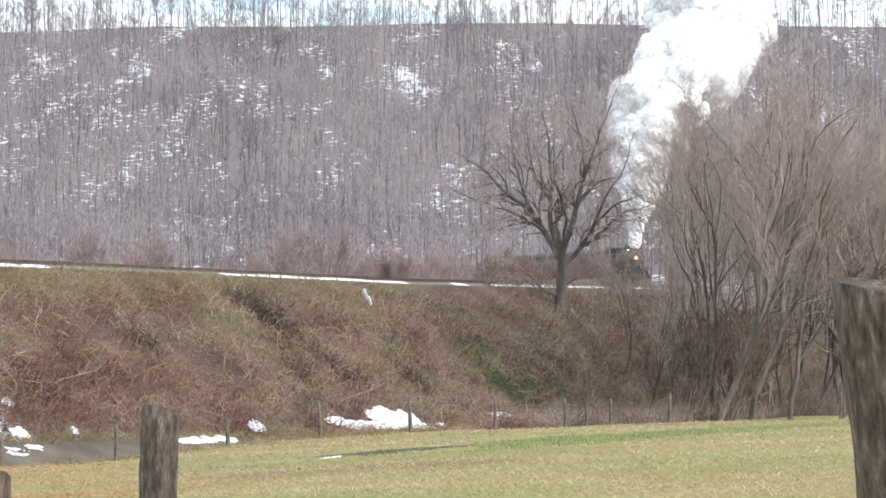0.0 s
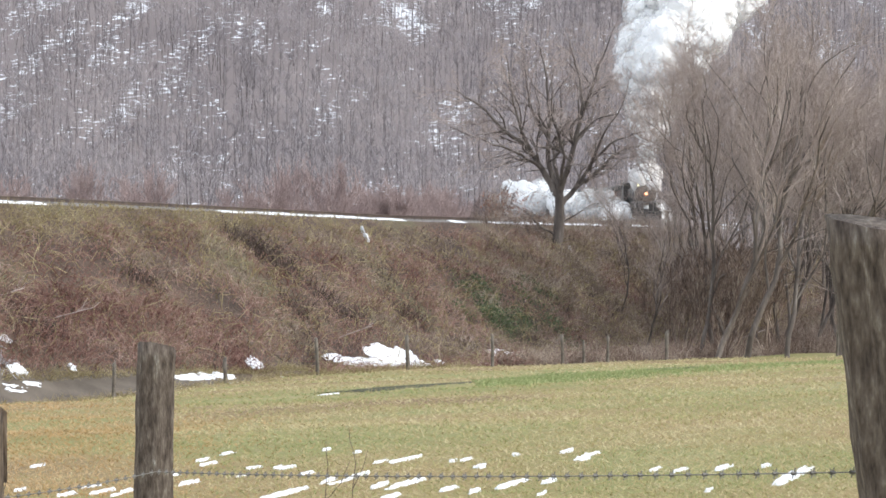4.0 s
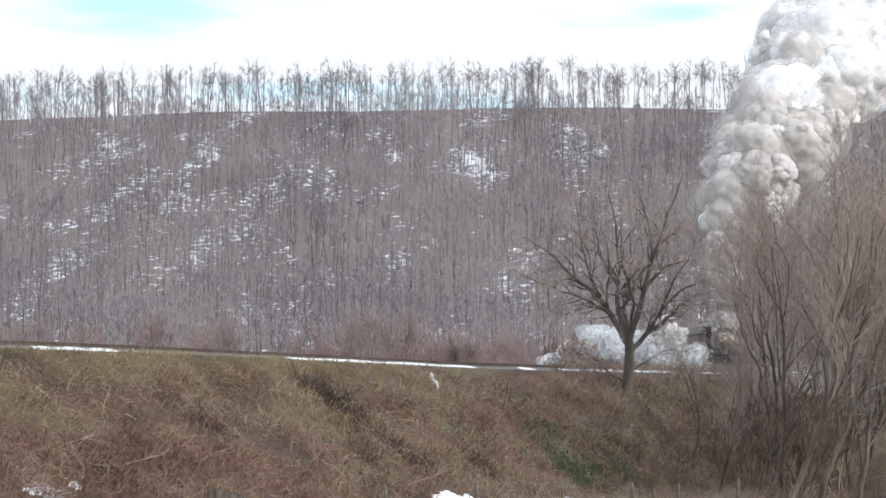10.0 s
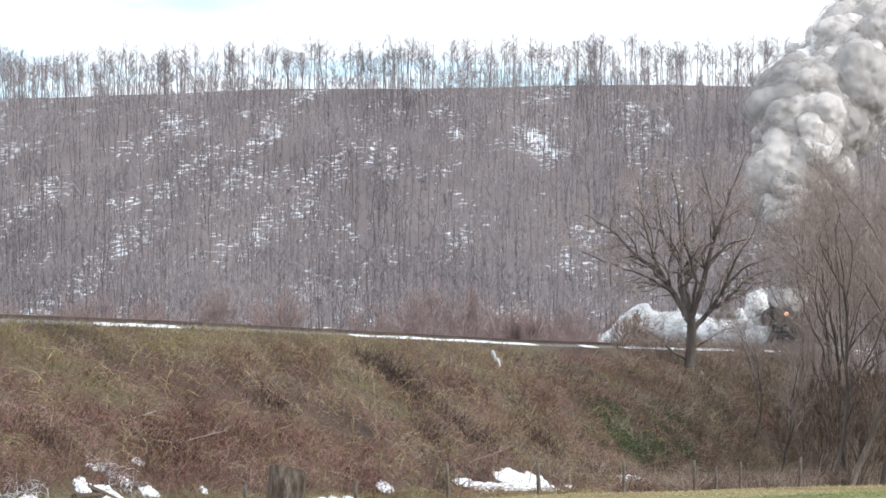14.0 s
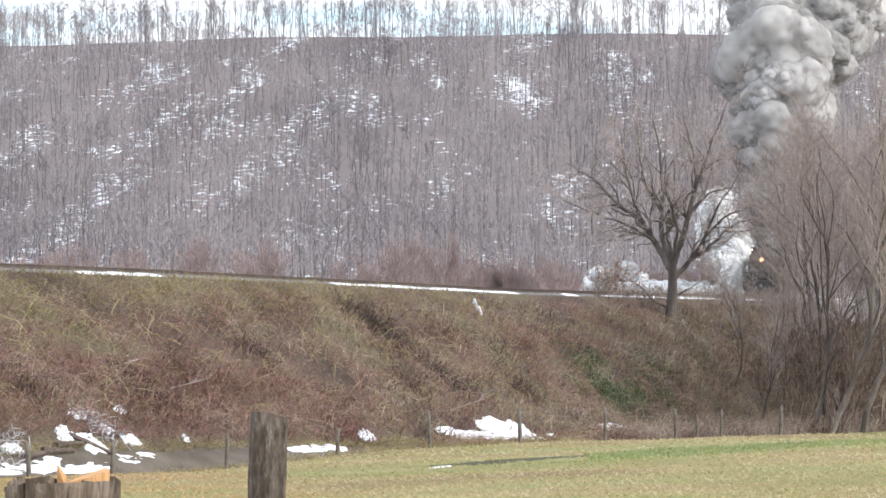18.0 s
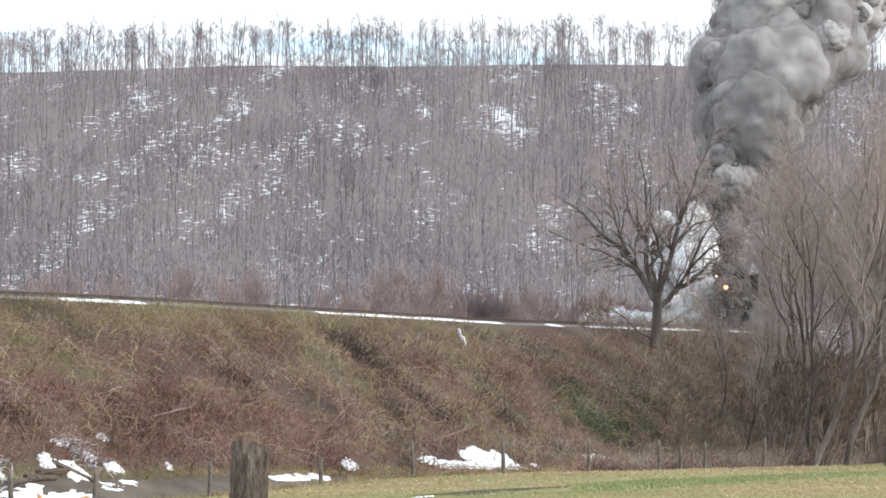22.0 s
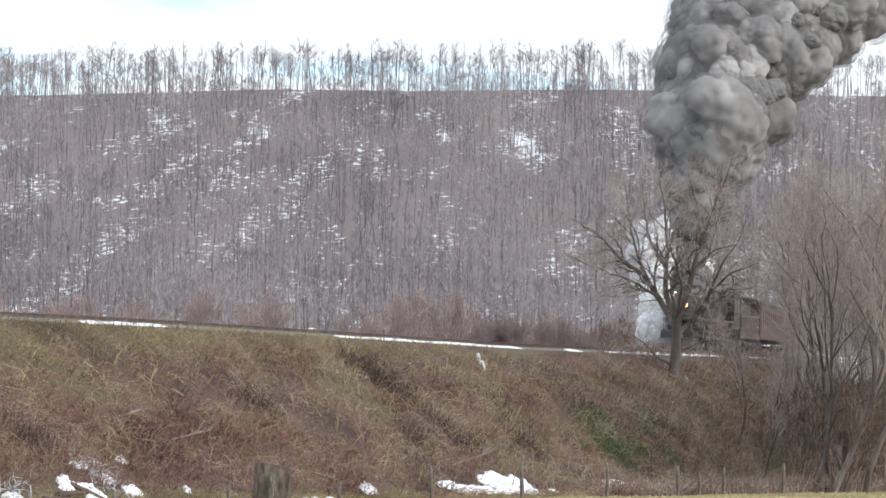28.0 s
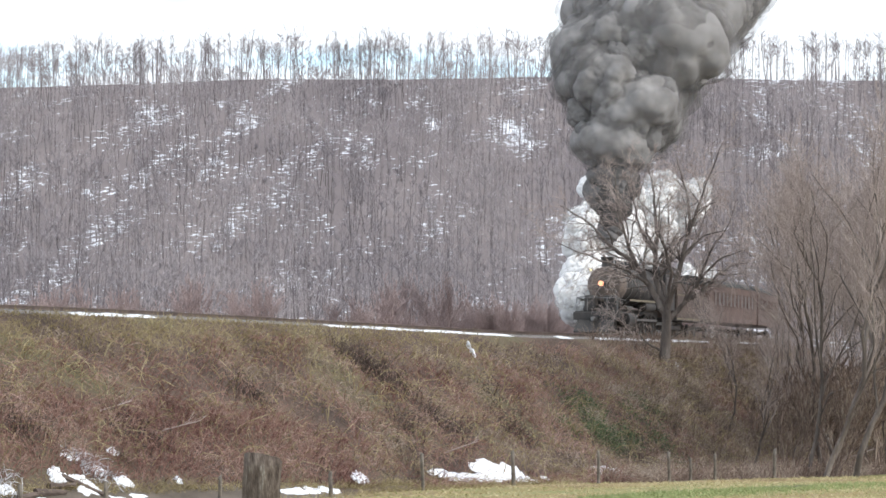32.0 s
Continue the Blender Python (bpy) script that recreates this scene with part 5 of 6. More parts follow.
def build_engine():
    e = tagged(empty("steam_locomotive"), "black steam locomotive with a lit headlamp, smoking hard", "locomotive")
    boiler = part("boiler", lathe([(-1.75, 0.92), (-1.7, 1.0), (-5.2, 1.0), (-6.6, 1.08), (-9.4, 1.1)], 32, "x", (0, 0, 2.95)), M_BLACK, e, smooth=True)
    for x in (-2.9, -4.0, -5.2, -6.6, -8.0):
        part("boiler_band", lathe([(x - 0.03, 1.03 if x > -6 else 1.11), (x + 0.03, 1.03 if x > -6 else 1.11)], 32, "x", (0, 0, 2.95)), M_STEEL, boiler)
    box = part("smokebox", lathe([(-2.9, 1.02), (-1.62, 1.02), (-1.55, 0.98), (-1.52, 0.72), (-1.44, 0.66), (-1.40, 0.30)], 32, "x", (0, 0, 2.95)), M_SMOKEBOX, e, "grey graphite smokebox")
    part("smokebox_hinge", block(-1.48, -1.36, 0.1, 0.62, 2.62, 2.68), M_STEEL, box)
    part("smokebox_hinge", block(-1.48, -1.36, 0.1, 0.62, 3.18, 3.24), M_STEEL, box)
    for k in range(12):
        a = 2 * math.pi * k / 12
        part("smokebox_bolt", lathe([(-1.53, 0.035), (-1.49, 0.03)], 6, "x", (0, 0.86 * math.cos(a), 2.95 + 0.86 * math.sin(a))), M_STEEL, box)
    lamp = part("headlamp", lathe([(-1.42, 0.10), (-1.36, 0.20), (-1.05, 0.24), (-0.98, 0.24), (-0.98, 0.20), (-1.0, 0.18)], 20, "x", (0, 0, 2.98)), M_BLACK, e)
    part("lens", lathe([(-1.0, 0.17), (-0.96, 0.165), (-0.93, 0.10)], 20, "x", (0, 0, 2.98)), M_LAMP, lamp, "glowing orange headlamp lens")
    for sd in (0.75, -0.75):
        m = part("marker_lamp", lathe([(-1.6, 0.05), (-1.5, 0.09), (-1.35, 0.09)], 10, "x", (0, sd, 3.78)), M_BLACK, e)
        part("lens", lathe([(-1.35, 0.07), (-1.32, 0.05)], 10, "x", (0, sd, 3.78)), M_MARKER if sd < 0 else M_STEEL, m)
    part("chimney", lathe([(3.75, 0.50), (3.95, 0.36), (4.35, 0.34), (4.5, 0.42), (4.58, 0.44), (4.58, 0.34), (4.3, 0.28)], 22, "z", (-2.25, 0, 0)), M_BLACK, e, smooth=True)
    part("sand_dome", lathe([(3.8, 0.46), (4.15, 0.46), (4.36, 0.36), (4.46, 0.12)], 20, "z", (-4.3, 0, 0)), M_BLACK, e, smooth=True)
    part("steam_dome", lathe([(3.85, 0.5), (4.2, 0.5), (4.42, 0.38), (4.52, 0.12)], 20, "z", (-6.4, 0, 0)), M_BLACK, e, smooth=True)
    part("safety_valve", lathe([(4.0, 0.08), (4.4, 0.08), (4.45, 0.05)], 8, "z", (-8.2, 0.2, 0)), M_STEEL, e)
    bell = part("bell", lathe([(4.05, 0.20), (4.1, 0.18), (4.3, 0.12), (4.4, 0.03)], 14, "z", (-3.3, 0, 0)), M_STEEL, e)
    part("bell_frame", pipe([(-3.3, 0.26, 3.9), (-3.3, 0.26, 4.35), (-3.3, 0, 4.48), (-3.3, -0.26, 4.35), (-3.3, -0.26, 3.9)], 0.03), M_BLACK, bell)
    part("frame", block(-10.6, -0.9, -0.62, 0.62, 0.75, 1.55, 0.03), M_BLACK, e)
    part("saddle", block(-3.0, -1.8, -0.75, 0.75, 1.4, 2.15, 0.05), M_BLACK, e)
    deck = part("pilot_deck", block(-1.9, -0.25, -1.35, 1.35, 1.22, 1.36, 0.02), M_BLACK, e)
    part("buffer_beam", block(-0.35, -0.1, -1.4, 1.4, 0.85, 1.3, 0.03), M_BLACK, deck)
    for sd in (1.25, 0.6, -0.6, -1.25):
        part("deck_stanchion", pipe([(-0.3, sd, 1.36), (-0.3, sd, 2.15)], 0.028), M_STEEL, deck)
    part("deck_rail", pipe([(-1.7, 1.28, 2.0), (-0.3, 1.25, 2.15), (-0.3, -1.25, 2.15), (-1.7, -1.28, 2.0)], 0.028), M_STEEL, deck)
    part("air_pump", block(-1.35, -0.75, 0.25, 0.95, 1.36, 2.3, 0.08), M_BLACK, deck)
    part("air_pump", block(-1.35, -0.75, -0.95, -0.25, 1.36, 2.3, 0.08), M_BLACK, deck)
    part("pilot", outline([(-0.15, 0.9), (0.75, 0.16), (0.72, 0.10), (-0.15, 0.16)], -1.1, 1.1), M_BLACK, e)
    part("coupler", block(-0.1, 0.55, -0.12, 0.12, 0.78, 1.02, 0.03), M_STEEL, e)
    for sd in (1, -1):
        cyl = part("cylinder", lathe([(-3.35, 0.1), (-3.3, 0.42), (-1.75, 0.42), (-1.7, 0.1)], 18, "x", (0, 1.12 * sd, 0.92)), M_BLACK, e)
        part("valve_chest", lathe([(-3.2, 0.24), (-1.85, 0.24)], 14, "x", (0, 1.12 * sd, 1.5)), M_BLACK, cyl)
        board = part("running_board", block(-9.4, -1.9, 0.95 * sd, 1.48 * sd, 2.0, 2.06, 0.01), M_BLACK, e)
        part("board_edge", block(-9.4, -1.9, 1.48 * sd, 1.5 * sd, 1.98, 2.1, 0), M_CREAM, board, "pale lined edge")
        part("handrail", pipe([(-1.7, 1.06 * sd, 3.35), (-9.3, 1.14 * sd, 3.45)], 0.022), M_STEEL, e)
        part("air_tank", lathe([(-7.4, 0.1), (-7.35, 0.3), (-5.3, 0.3), (-5.25, 0.1)], 14, "x", (0, 1.2 * sd, 1.72)), M_BLACK, e)
        part("crosshead_guide", block(-4.6, -3.3, 1.05 * sd, 1.2 * sd, 1.08, 1.2, 0.01), M_STEEL, e)
    cab = part("cab", outline([(-9.3, 1.6), (-9.3, 4.0), (-11.4, 4.0), (-11.4, 1.6)], -1.5, 1.5), M_BLACK, e)
    part("cab_roof", outline([(-9.0, 4.0), (-9.0, 4.1), (-9.4, 4.22), (-11.9, 4.22), (-11.9, 4.05)], -1.62, 1.62), M_BLACK, cab)
    for sd in (1, -1):
        for x in (-9.9, -10.8):
            w = part("cab_window", block(x - 0.36, x + 0.36, 1.49 * sd, 1.515 * sd, 2.75, 3.55, 0), M_GLASS, cab)
            part("window_frame", pipe([(x - 0.38, 1.52 * sd, 2.73), (x + 0.38, 1.52 * sd, 2.73), (x + 0.38, 1.52 * sd, 3.57), (x - 0.38, 1.52 * sd, 3.57), (x - 0.38, 1.52 * sd, 2.73)], 0.02, 4), M_STEEL, w)
        part("number_panel", block(-10.9, -9.8, 1.5 * sd, 1.516 * sd, 2.1, 2.35, 0), M_CREAM, cab)
    return e


engine = build_engine()
driver_mesh = part("driving_wheel", wheel_bm(DRIVER_R, 0.14, 14), M_BLACK, engine)
WHEELS = [(driver_mesh, (DRIVERS[0], 0.755, DRIVER_R), DRIVER_R)]
driver_mesh.location = (DRIVERS[0], 0.755, DRIVER_R)
for sd in (0.755, -0.755):
    for x in DRIVERS:
        if (x, sd) != (DRIVERS[0], 0.755):
            w = put("driving_wheel", driver_mesh.data, M_BLACK, engine)
            w.location = (x, sd, DRIVER_R)
            WHEELS.append((w, (x, sd, DRIVER_R), DRIVER_R))
lead = bpy.data.meshes.new("leading_wheel")
bm = wheel_bm(0.42, 0.13, 10)
bm.to_mesh(lead)
bm.free()
for sd in (0.755, -0.755):
    w = put("leading_wheel", lead, M_BLACK, engine)
    w.location = (-1.15, sd, 0.42)
    WHEELS.append((w, (-1.15, sd, 0.42), 0.42))
RODS = []
for sd in (1, -1):
    rod = part("side_rod", block(DRIVERS[3] - 0.1, DRIVERS[0] + 0.1, 0.90 * sd, 0.96 * sd, -0.07, 0.07, 0.01), M_STEEL, engine)
    RODS.append((rod, sd))


def truck(parent, x, r=0.42):
    t = part("truck", block(x - 1.4, x + 1.4, -0.95, 0.95, r, r + 0.28, 0.04), M_BLACK, parent)
    for dx in (-0.95, 0.95):
        for sd in (0.755, -0.755):
            part("wheel", lathe([(-0.07, r * 0.9), (-0.06, r), (0.06, r), (0.07, r * 0.9)], 20, "y", (x + dx, sd, r)), M_BLACK, t)
    return t


def build_tender():
    t = tagged(empty("tender"), "black coal tender coupled behind the locomotive", "tender")
    part("tank", block(-8.2, -0.2, -1.48, 1.48, 1.15, 2.62, 0.06), M_TENDER, t)
    part("tank_rim", block(-8.22, -0.18, 1.47, 1.5, 2.56, 2.64, 0.01), M_CREAM, t, "pale lined rim")
    part("coal_bunker", outline([(-0.3, 2.62), (-0.3, 3.35), (-4.4, 3.3), (-5.2, 2.62)], -1.42, 1.42), M_TENDER, t)
    part("deck", block(-8.5, 0.1, -1.52, 1.52, 1.0, 1.18, 0.02), M_BLACK, t)
    part("deck_edge", block(-8.5, 0.1, 1.52, 1.54, 1.06, 1.18, 0), M_CREAM, t, "pale lined edge")
    bm = bmesh.new()
    g = np.random.default_rng(4)
    for k in range(60):
        bmesh.ops.create_icosphere(bm, subdivisions=1, radius=g.uniform(0.2, 0.4), matrix=Matrix.Translation((g.uniform(-4.5, -0.6), g.uniform(-1.1, 1.1), 3.25 + g.uniform(-0.1, 0.25))))
    tagged(part("coal_heap", bm, M_COAL, t, "heaped black coal"), kind="stuff")
    truck(t, -1.9)
    truck(t, -6.6)
    part("lamp", lathe([(-8.55, 0.12), (-8.3, 0.12)], 12, "x", (0, 0, 2.8)), M_BLACK, t)
    part("ladder", pipe([(-8.25, 1.2, 1.2), (-8.25, 1.2, 3.2)], 0.03), M_STEEL, t)
    return t


def build_coach():
    c = tagged(empty("railway_coach"), "dark brown passenger coach with a row of windows", "coach", group="train coaches")
    L = 20.0
    part("body", block(-L, -0.3, -1.5, 1.5, 1.05, 3.55, 0.05), M_COACH, c)
    prof = [(1.56, 3.5), (1.45, 3.72), (1.0, 3.98), (0.0, 4.12), (-1.0, 3.98), (-1.45, 3.72), (-1.56, 3.5)]
    bm = bmesh.new()
    a = [bm.verts.new((-L - 0.1, y, z)) for y, z in prof]
    b = [bm.verts.new((-0.2, y, z)) for y, z in prof]
    bm.faces.new(a[::-1])
    bm.faces.new(b)
    for i in range(6):
        bm.faces.new((a[i], a[i + 1], b[i + 1], b[i]))
    part("roof", bm, M_ROOF, c)
    for sd in (1, -1):
        for k in range(11):
            x = -2.2 - 1.55 * k
            w = part("window", block(x - 0.5, x + 0.5, 1.49 * sd, 1.512 * sd, 2.2, 3.05, 0), M_GLASS, c)
            part("window_frame", pipe([(x - 0.52, 1.52 * sd, 2.18), (x + 0.52, 1.52 * sd, 2.18), (x + 0.52, 1.52 * sd, 3.07), (x - 0.52, 1.52 * sd, 3.07), (x - 0.52, 1.52 * sd, 2.18)], 0.03, 4), M_COACH, w)
    part("end_door", block(-0.31, -0.26, -0.45, 0.45, 1.2, 3.2, 0), M_ROOF, c)
    truck(c, -3.2)
    truck(c, -L + 3.0)
    return c


tender = build_tender()
coach = build_coach()
coaches = [coach, copy_thing(coach, pose(0, 0, 0))]

# seconds and metres along the line at the engine's nose
RUN_T = (0, 3, 6, 9, 13, 16, 19, 23, 28, 32)
RUN_S = (-33.0, -23.0, -14.0, -5.5, 5.0, 13.0, 22.0, 38.5, 57.0, 73.5)
_slope = np.gradient(np.array(RUN_S), np.array(RUN_T, float))


def run(t):
    """Where the engine's nose is on the line, smoothly between the rows."""
    t = float(t)
    i = int(np.clip(np.searchsorted(RUN_T, t) - 1, 0, len(RUN_T) - 2))
    h = RUN_T[i + 1] - RUN_T[i]
    u = (t - RUN_T[i]) / h
    if u < 0 or u > 1:
        return RUN_S[0] + _slope[0] * t if u < 0 else RUN_S[-1] + _slope[-1] * (t - RUN_T[-1])
    return ((2 * u ** 3 - 3 * u ** 2 + 1) * RUN_S[i] + (u ** 3 - 2 * u ** 2 + u) * h * _slope[i]
            + (3 * u ** 2 - 2 * u ** 3) * RUN_S[i + 1] + (u ** 3 - u ** 2) * h * _slope[i + 1])


def vehicle_pose(s, length):
    """A vehicle with its front at s: it lies on the chord between its ends."""
    a, b = Vector(on_track(s)), Vector(on_track(s - length))
    d = (a - b).normalized()
    return Matrix.Translation(a) @ pose(0, 0, 0, 0, -math.degrees(math.asin(d.z)), math.degrees(math.atan2(d.y, d.x)))


# ---- smoke and steam ----
def vapour(name, colour, clear=(0.0, 0.0), scale=1.6, turn=0.7, passing=0.15):
    """Soft billowing vapour: scatters light through; clear: least and most that passes straight through."""
    m = bpy.data.materials.new(name)
    m.use_nodes = True
    nt = m.node_tree
    nt.nodes.remove(nt.nodes["Principled BSDF"])
    out = nt.nodes["Material Output"]
    dif, tra = nt.nodes.new("ShaderNodeBsdfDiffuse"), nt.nodes.new("ShaderNodeBsdfTranslucent")
    mix = nt.nodes.new("ShaderNodeMixShader")
    n = nt.nodes.new("ShaderNodeTexNoise")
    co = nt.nodes.new("ShaderNodeTexCoord")
    n.inputs["Scale"].default_value, n.inputs["Detail"].default_value = scale, 5.0
    nt.links.new(co.outputs["Object"], n.inputs["Vector"])
    info = nt.nodes.new("ShaderNodeObjectInfo")
    add = nt.nodes.new("ShaderNodeMath")
    add.operation = "MULTIPLY_ADD"
    add.inputs[1].default_value = 0.35
    nt.links.new(info.outputs["Random"], add.inputs[0])
    nt.links.new(n.outputs["Fac"], add.inputs[2])
    lo, hi = [tuple(min(c * k, 0.94) for c in colour) for k in (0.84, 1.14)]
    r = ramp_of(nt, [(0.35, lo), (1.0, hi)])
    nt.links.new(add.outputs[0], r.inputs["Fac"])
    bump = nt.nodes.new("ShaderNodeBump")
    bump.inputs["Strength"].default_value, bump.inputs["Distance"].default_value = 0.22, 0.25
    nt.links.new(n.outputs["Fac"], bump.inputs["Height"])
    # light scatters round inside vapour: soften the turn of the surface towards the brighter sky
    # (what is scattered back and what is let through both gather from above)
    for b, k in ((dif, 1 - turn), (tra, turn - 1)):
        blend = nt.nodes.new("ShaderNodeVectorMath")
        blend.operation = "MULTIPLY_ADD"
        blend.inputs[1].default_value, blend.inputs[2].default_value = (turn, turn, turn), (0.35 * k, -0.35 * k, 0.85 * k)
        unit = nt.nodes.new("ShaderNodeVectorMath")
        unit.operation = "NORMALIZE"
        nt.links.new(bump.outputs["Normal"], blend.inputs[0])
        nt.links.new(blend.outputs["Vector"], unit.inputs[0])
        nt.links.new(r.outputs["Color"], b.inputs["Color"])
        nt.links.new(unit.outputs["Vector"], b.inputs["Normal"])
    mix.inputs[0].default_value = passing
    nt.links.new(dif.outputs[0], mix.inputs[1])
    nt.links.new(tra.outputs[0], mix.inputs[2])
    last = mix
    if clear[1] > 0:
        see, mix2 = nt.nodes.new("ShaderNodeBsdfTransparent"), nt.nodes.new("ShaderNodeMixShader")
        veil = nt.nodes.new("ShaderNodeMapRange")
        veil.inputs["From Min"].default_value, veil.inputs["From Max"].default_value = 0.34, 0.64
        veil.inputs["To Min"].default_value, veil.inputs["To Max"].default_value = clear
        nt.links.new(n.outputs["Fac"], veil.inputs["Value"])
        nt.links.new(veil.outputs["Result"], mix2.inputs[0])
        nt.links.new(mix.outputs[0], mix2.inputs[1])
        nt.links.new(see.outputs[0], mix2.inputs[2])
        last = mix2
    nt.links.new(last.outputs[0], out.inputs["Surface"])
    return m


def vapour_set(name, colour, core=(0.0, 0.0), turn=0.7, passing=0.0):
    """The dense heart of a billow and the thinning coat round it."""
    return (vapour(name, colour, core, turn=turn, passing=passing), vapour(name + "_haze", colour, (0.5, 0.98), 2.0, 0.8, 0.5))


V_WHITE = vapour_set("white_steam", (0.94, 0.928, 0.905), turn=0.7)
V_THIN = vapour_set("thin_white_steam", (0.94, 0.93, 0.91), (0.15, 0.65), turn=0.7, passing=0.2)
V_PALE = vapour_set("pale_grey_smoke", (0.67, 0.635, 0.607), turn=0.66)
V_LIGHT = vapour_set("light_grey_smoke", (0.48, 0.457, 0.44), turn=0.66)
V_GREY = vapour_set("grey_smoke", (0.38, 0.363, 0.352))
V_MID = vapour_set("mid_grey_smoke", (0.29, 0.277, 0.268))
V_DARK = vapour_set("dark_grey_smoke", (0.19, 0.182, 0.177))
V_SOOT = vapour_set("sooty_smoke", (0.095, 0.09, 0.087))


def ball(level):
    bm = bmesh.new()
    bmesh.ops.create_icosphere(bm, subdivisions=level, radius=1)
    v = np.array([p.co for p in bm.verts])
    f = np.array([[p.index for p in q.verts] for q in bm.faces])
    bm.free()
    return v, f


BALLS = {k: ball(k) for k in (4, 5)}


def puff_mesh(seed, axes, coated):
    """A lumpy billow swollen by lobes of several sizes, some inside a looser coat of haze."""
    g = np.random.default_rng(seed)
    lobes = []
    for size, count, swell in ((0.85, 9, 0.30), (0.5, 26, 0.17), (0.27, 90, 0.115), (0.14, 260, 0.05)):
        c = g.normal(0, 1, (count, 3))
        lobes.append((size, c / np.linalg.norm(c, axis=1, keepdims=True), swell))
    verts, faces, kinds, at0 = [], [], [], 0
    for coat, (level, grow_by) in enumerate(((5, 1.0), (4, 1.09))[:1 + coated]):
        v, f = BALLS[level]
        r = np.full(len(v), 0.62)
        for size, c, swell in lobes:
            d = np.linalg.norm(v[:, None] - c[None], axis=2)
            r += swell * np.sqrt(np.clip(1 - (d / size) ** 2, 0, 1)).max(1)
        if coat:
            c = g.normal(0, 1, (30, 3))
            c /= np.linalg.norm(c, axis=1, keepdims=True)
            d = np.linalg.norm(v[:, None] - c[None], axis=2)
            r *= grow_by + 0.07 * coat * np.clip(1 - (d / 0.45) ** 2, 0, 1).max(1) + g.normal(0, 0.008 * coat, len(v))
        verts.append(v * r[:, None])
        faces.append(f + at0)
        kinds.append(np.full(len(f), coat))
        at0 += len(v)
    me = mesh_np("puff", np.concatenate(verts) * np.array(axes), np.concatenate(faces), True)
    return me, np.concatenate(kinds).astype(np.int32)


ALL_VAPOURS = (V_WHITE, V_THIN, V_PALE, V_LIGHT, V_GREY, V_MID, V_DARK, V_SOOT)
PUFFS = {(m[0].name, coated): [] for m in ALL_VAPOURS for coated in (False, True)}
for k in range(5):
    for coated in (False, True):
        base, kinds = puff_mesh(500 + k, (0.95, 1.0, 0.88 + 0.05 * k), coated)
        for m in ALL_VAPOURS:
            c = base.copy()
            for q in m[:1 + coated]:
                c.materials.append(q)
            c.polygons.foreach_set("material_index", kinds)
            PUFFS[m[0].name, coated].append(c)

WIND = np.array((1.0, 0.25))
CLOUDS = []


def engine_point(t, x, y):
    """A point of the engine in plan at t, and the rail height there."""
    s = run(t)
    p, q = on_track(s + x, -0.0), on_track(s + x - 1.0)
    d = (p - q) / np.linalg.norm(p - q)
    left = np.array((-d[1], d[0]))
    return np.array((p[0] + left[0] * y, p[1] + left[1] * y)), float(p[2])


def rise(age):
    """Height over the chimney that a billow has reached."""
    return 18.0 * (1 - math.exp(-age / 2.9)) + 1.0 * age


def plume_half(h):
    """Half width of the column of smoke at a height over the chimney."""
    return float(np.interp(h, (0, 1, 4, 6, 9, 14, 20, 30), (0.3, 0.55, 1.25, 2.0, 3.3, 4.8, 6.2, 8.0)))


def side_path(t, spread, lift):
    """Steam blown sideways from the cylinders: it rolls out, rises a little, then settles."""
    away = 13.0 * (1 - math.exp(-t / 2.6)) + 0.35 * t
    up = 0.4 + lift * 3.6 * (1 - math.exp(-t / 2.5)) - 1.5 * max(t - 4.0, 0)
    return up, spread * min(0.5 + 0.5 * t, 2.4), away


def valve_path(t, spread, lift):
    """Steam from beside the engine that rises straight and thins."""
    up = lift * 7.6 * (1 - math.exp(-t / 2.4)) - 1.5 * max(t - 5.0, 0) ** 1.2
    return up, spread * (0.4 + min(0.22 * up, 1.6)), 0.2 * t + 0.5 * max(t - 1, 0)


AGES = (0.1, 0.25, 0.5, 1.1, 2.0, 3.2, 5.0, 8.0, 13.0, 20.0, 30.0)


def release(puff, t0, skip, at_age, low):
    """Rows of one puff: it waits out of the light below the bed, comes out at its moment and drifts on."""
    seen = t0 + skip
    rows = []
    if seen > 0:
        rows.append((0.0, low))
        if seen > 0.2:
            rows.append((min(seen, 31.8) - 0.1, low))
        if seen < 31.8:
            rows.append((max(seen, 0.1), at_age(skip)))
    else:
        rows.append((0.0, at_age(-t0)))
    for age in AGES:
        t = t0 + age
        if age > skip and t > rows[-1][0] + 0.08 and t > 0.3 and t < 31.85:
            rows.append((t, at_age(age)))
    rows.append((32.0, at_age(32.0 - t0) if seen < 31.8 else low))
    CLOUDS.append((puff, rows))


# how far the wind carries the smoke aside, by the moment at which it leaves the chimney
LEAN_T, LEAN = (-9, 1, 4, 6.5, 9, 12, 17, 22, 25, 27, 29, 32), (1.5, 1.25, 1.3, 1.5, 0.95, 0.7, 0.6, 0.8, 0.65, 0.35, 0.1, 0.05)


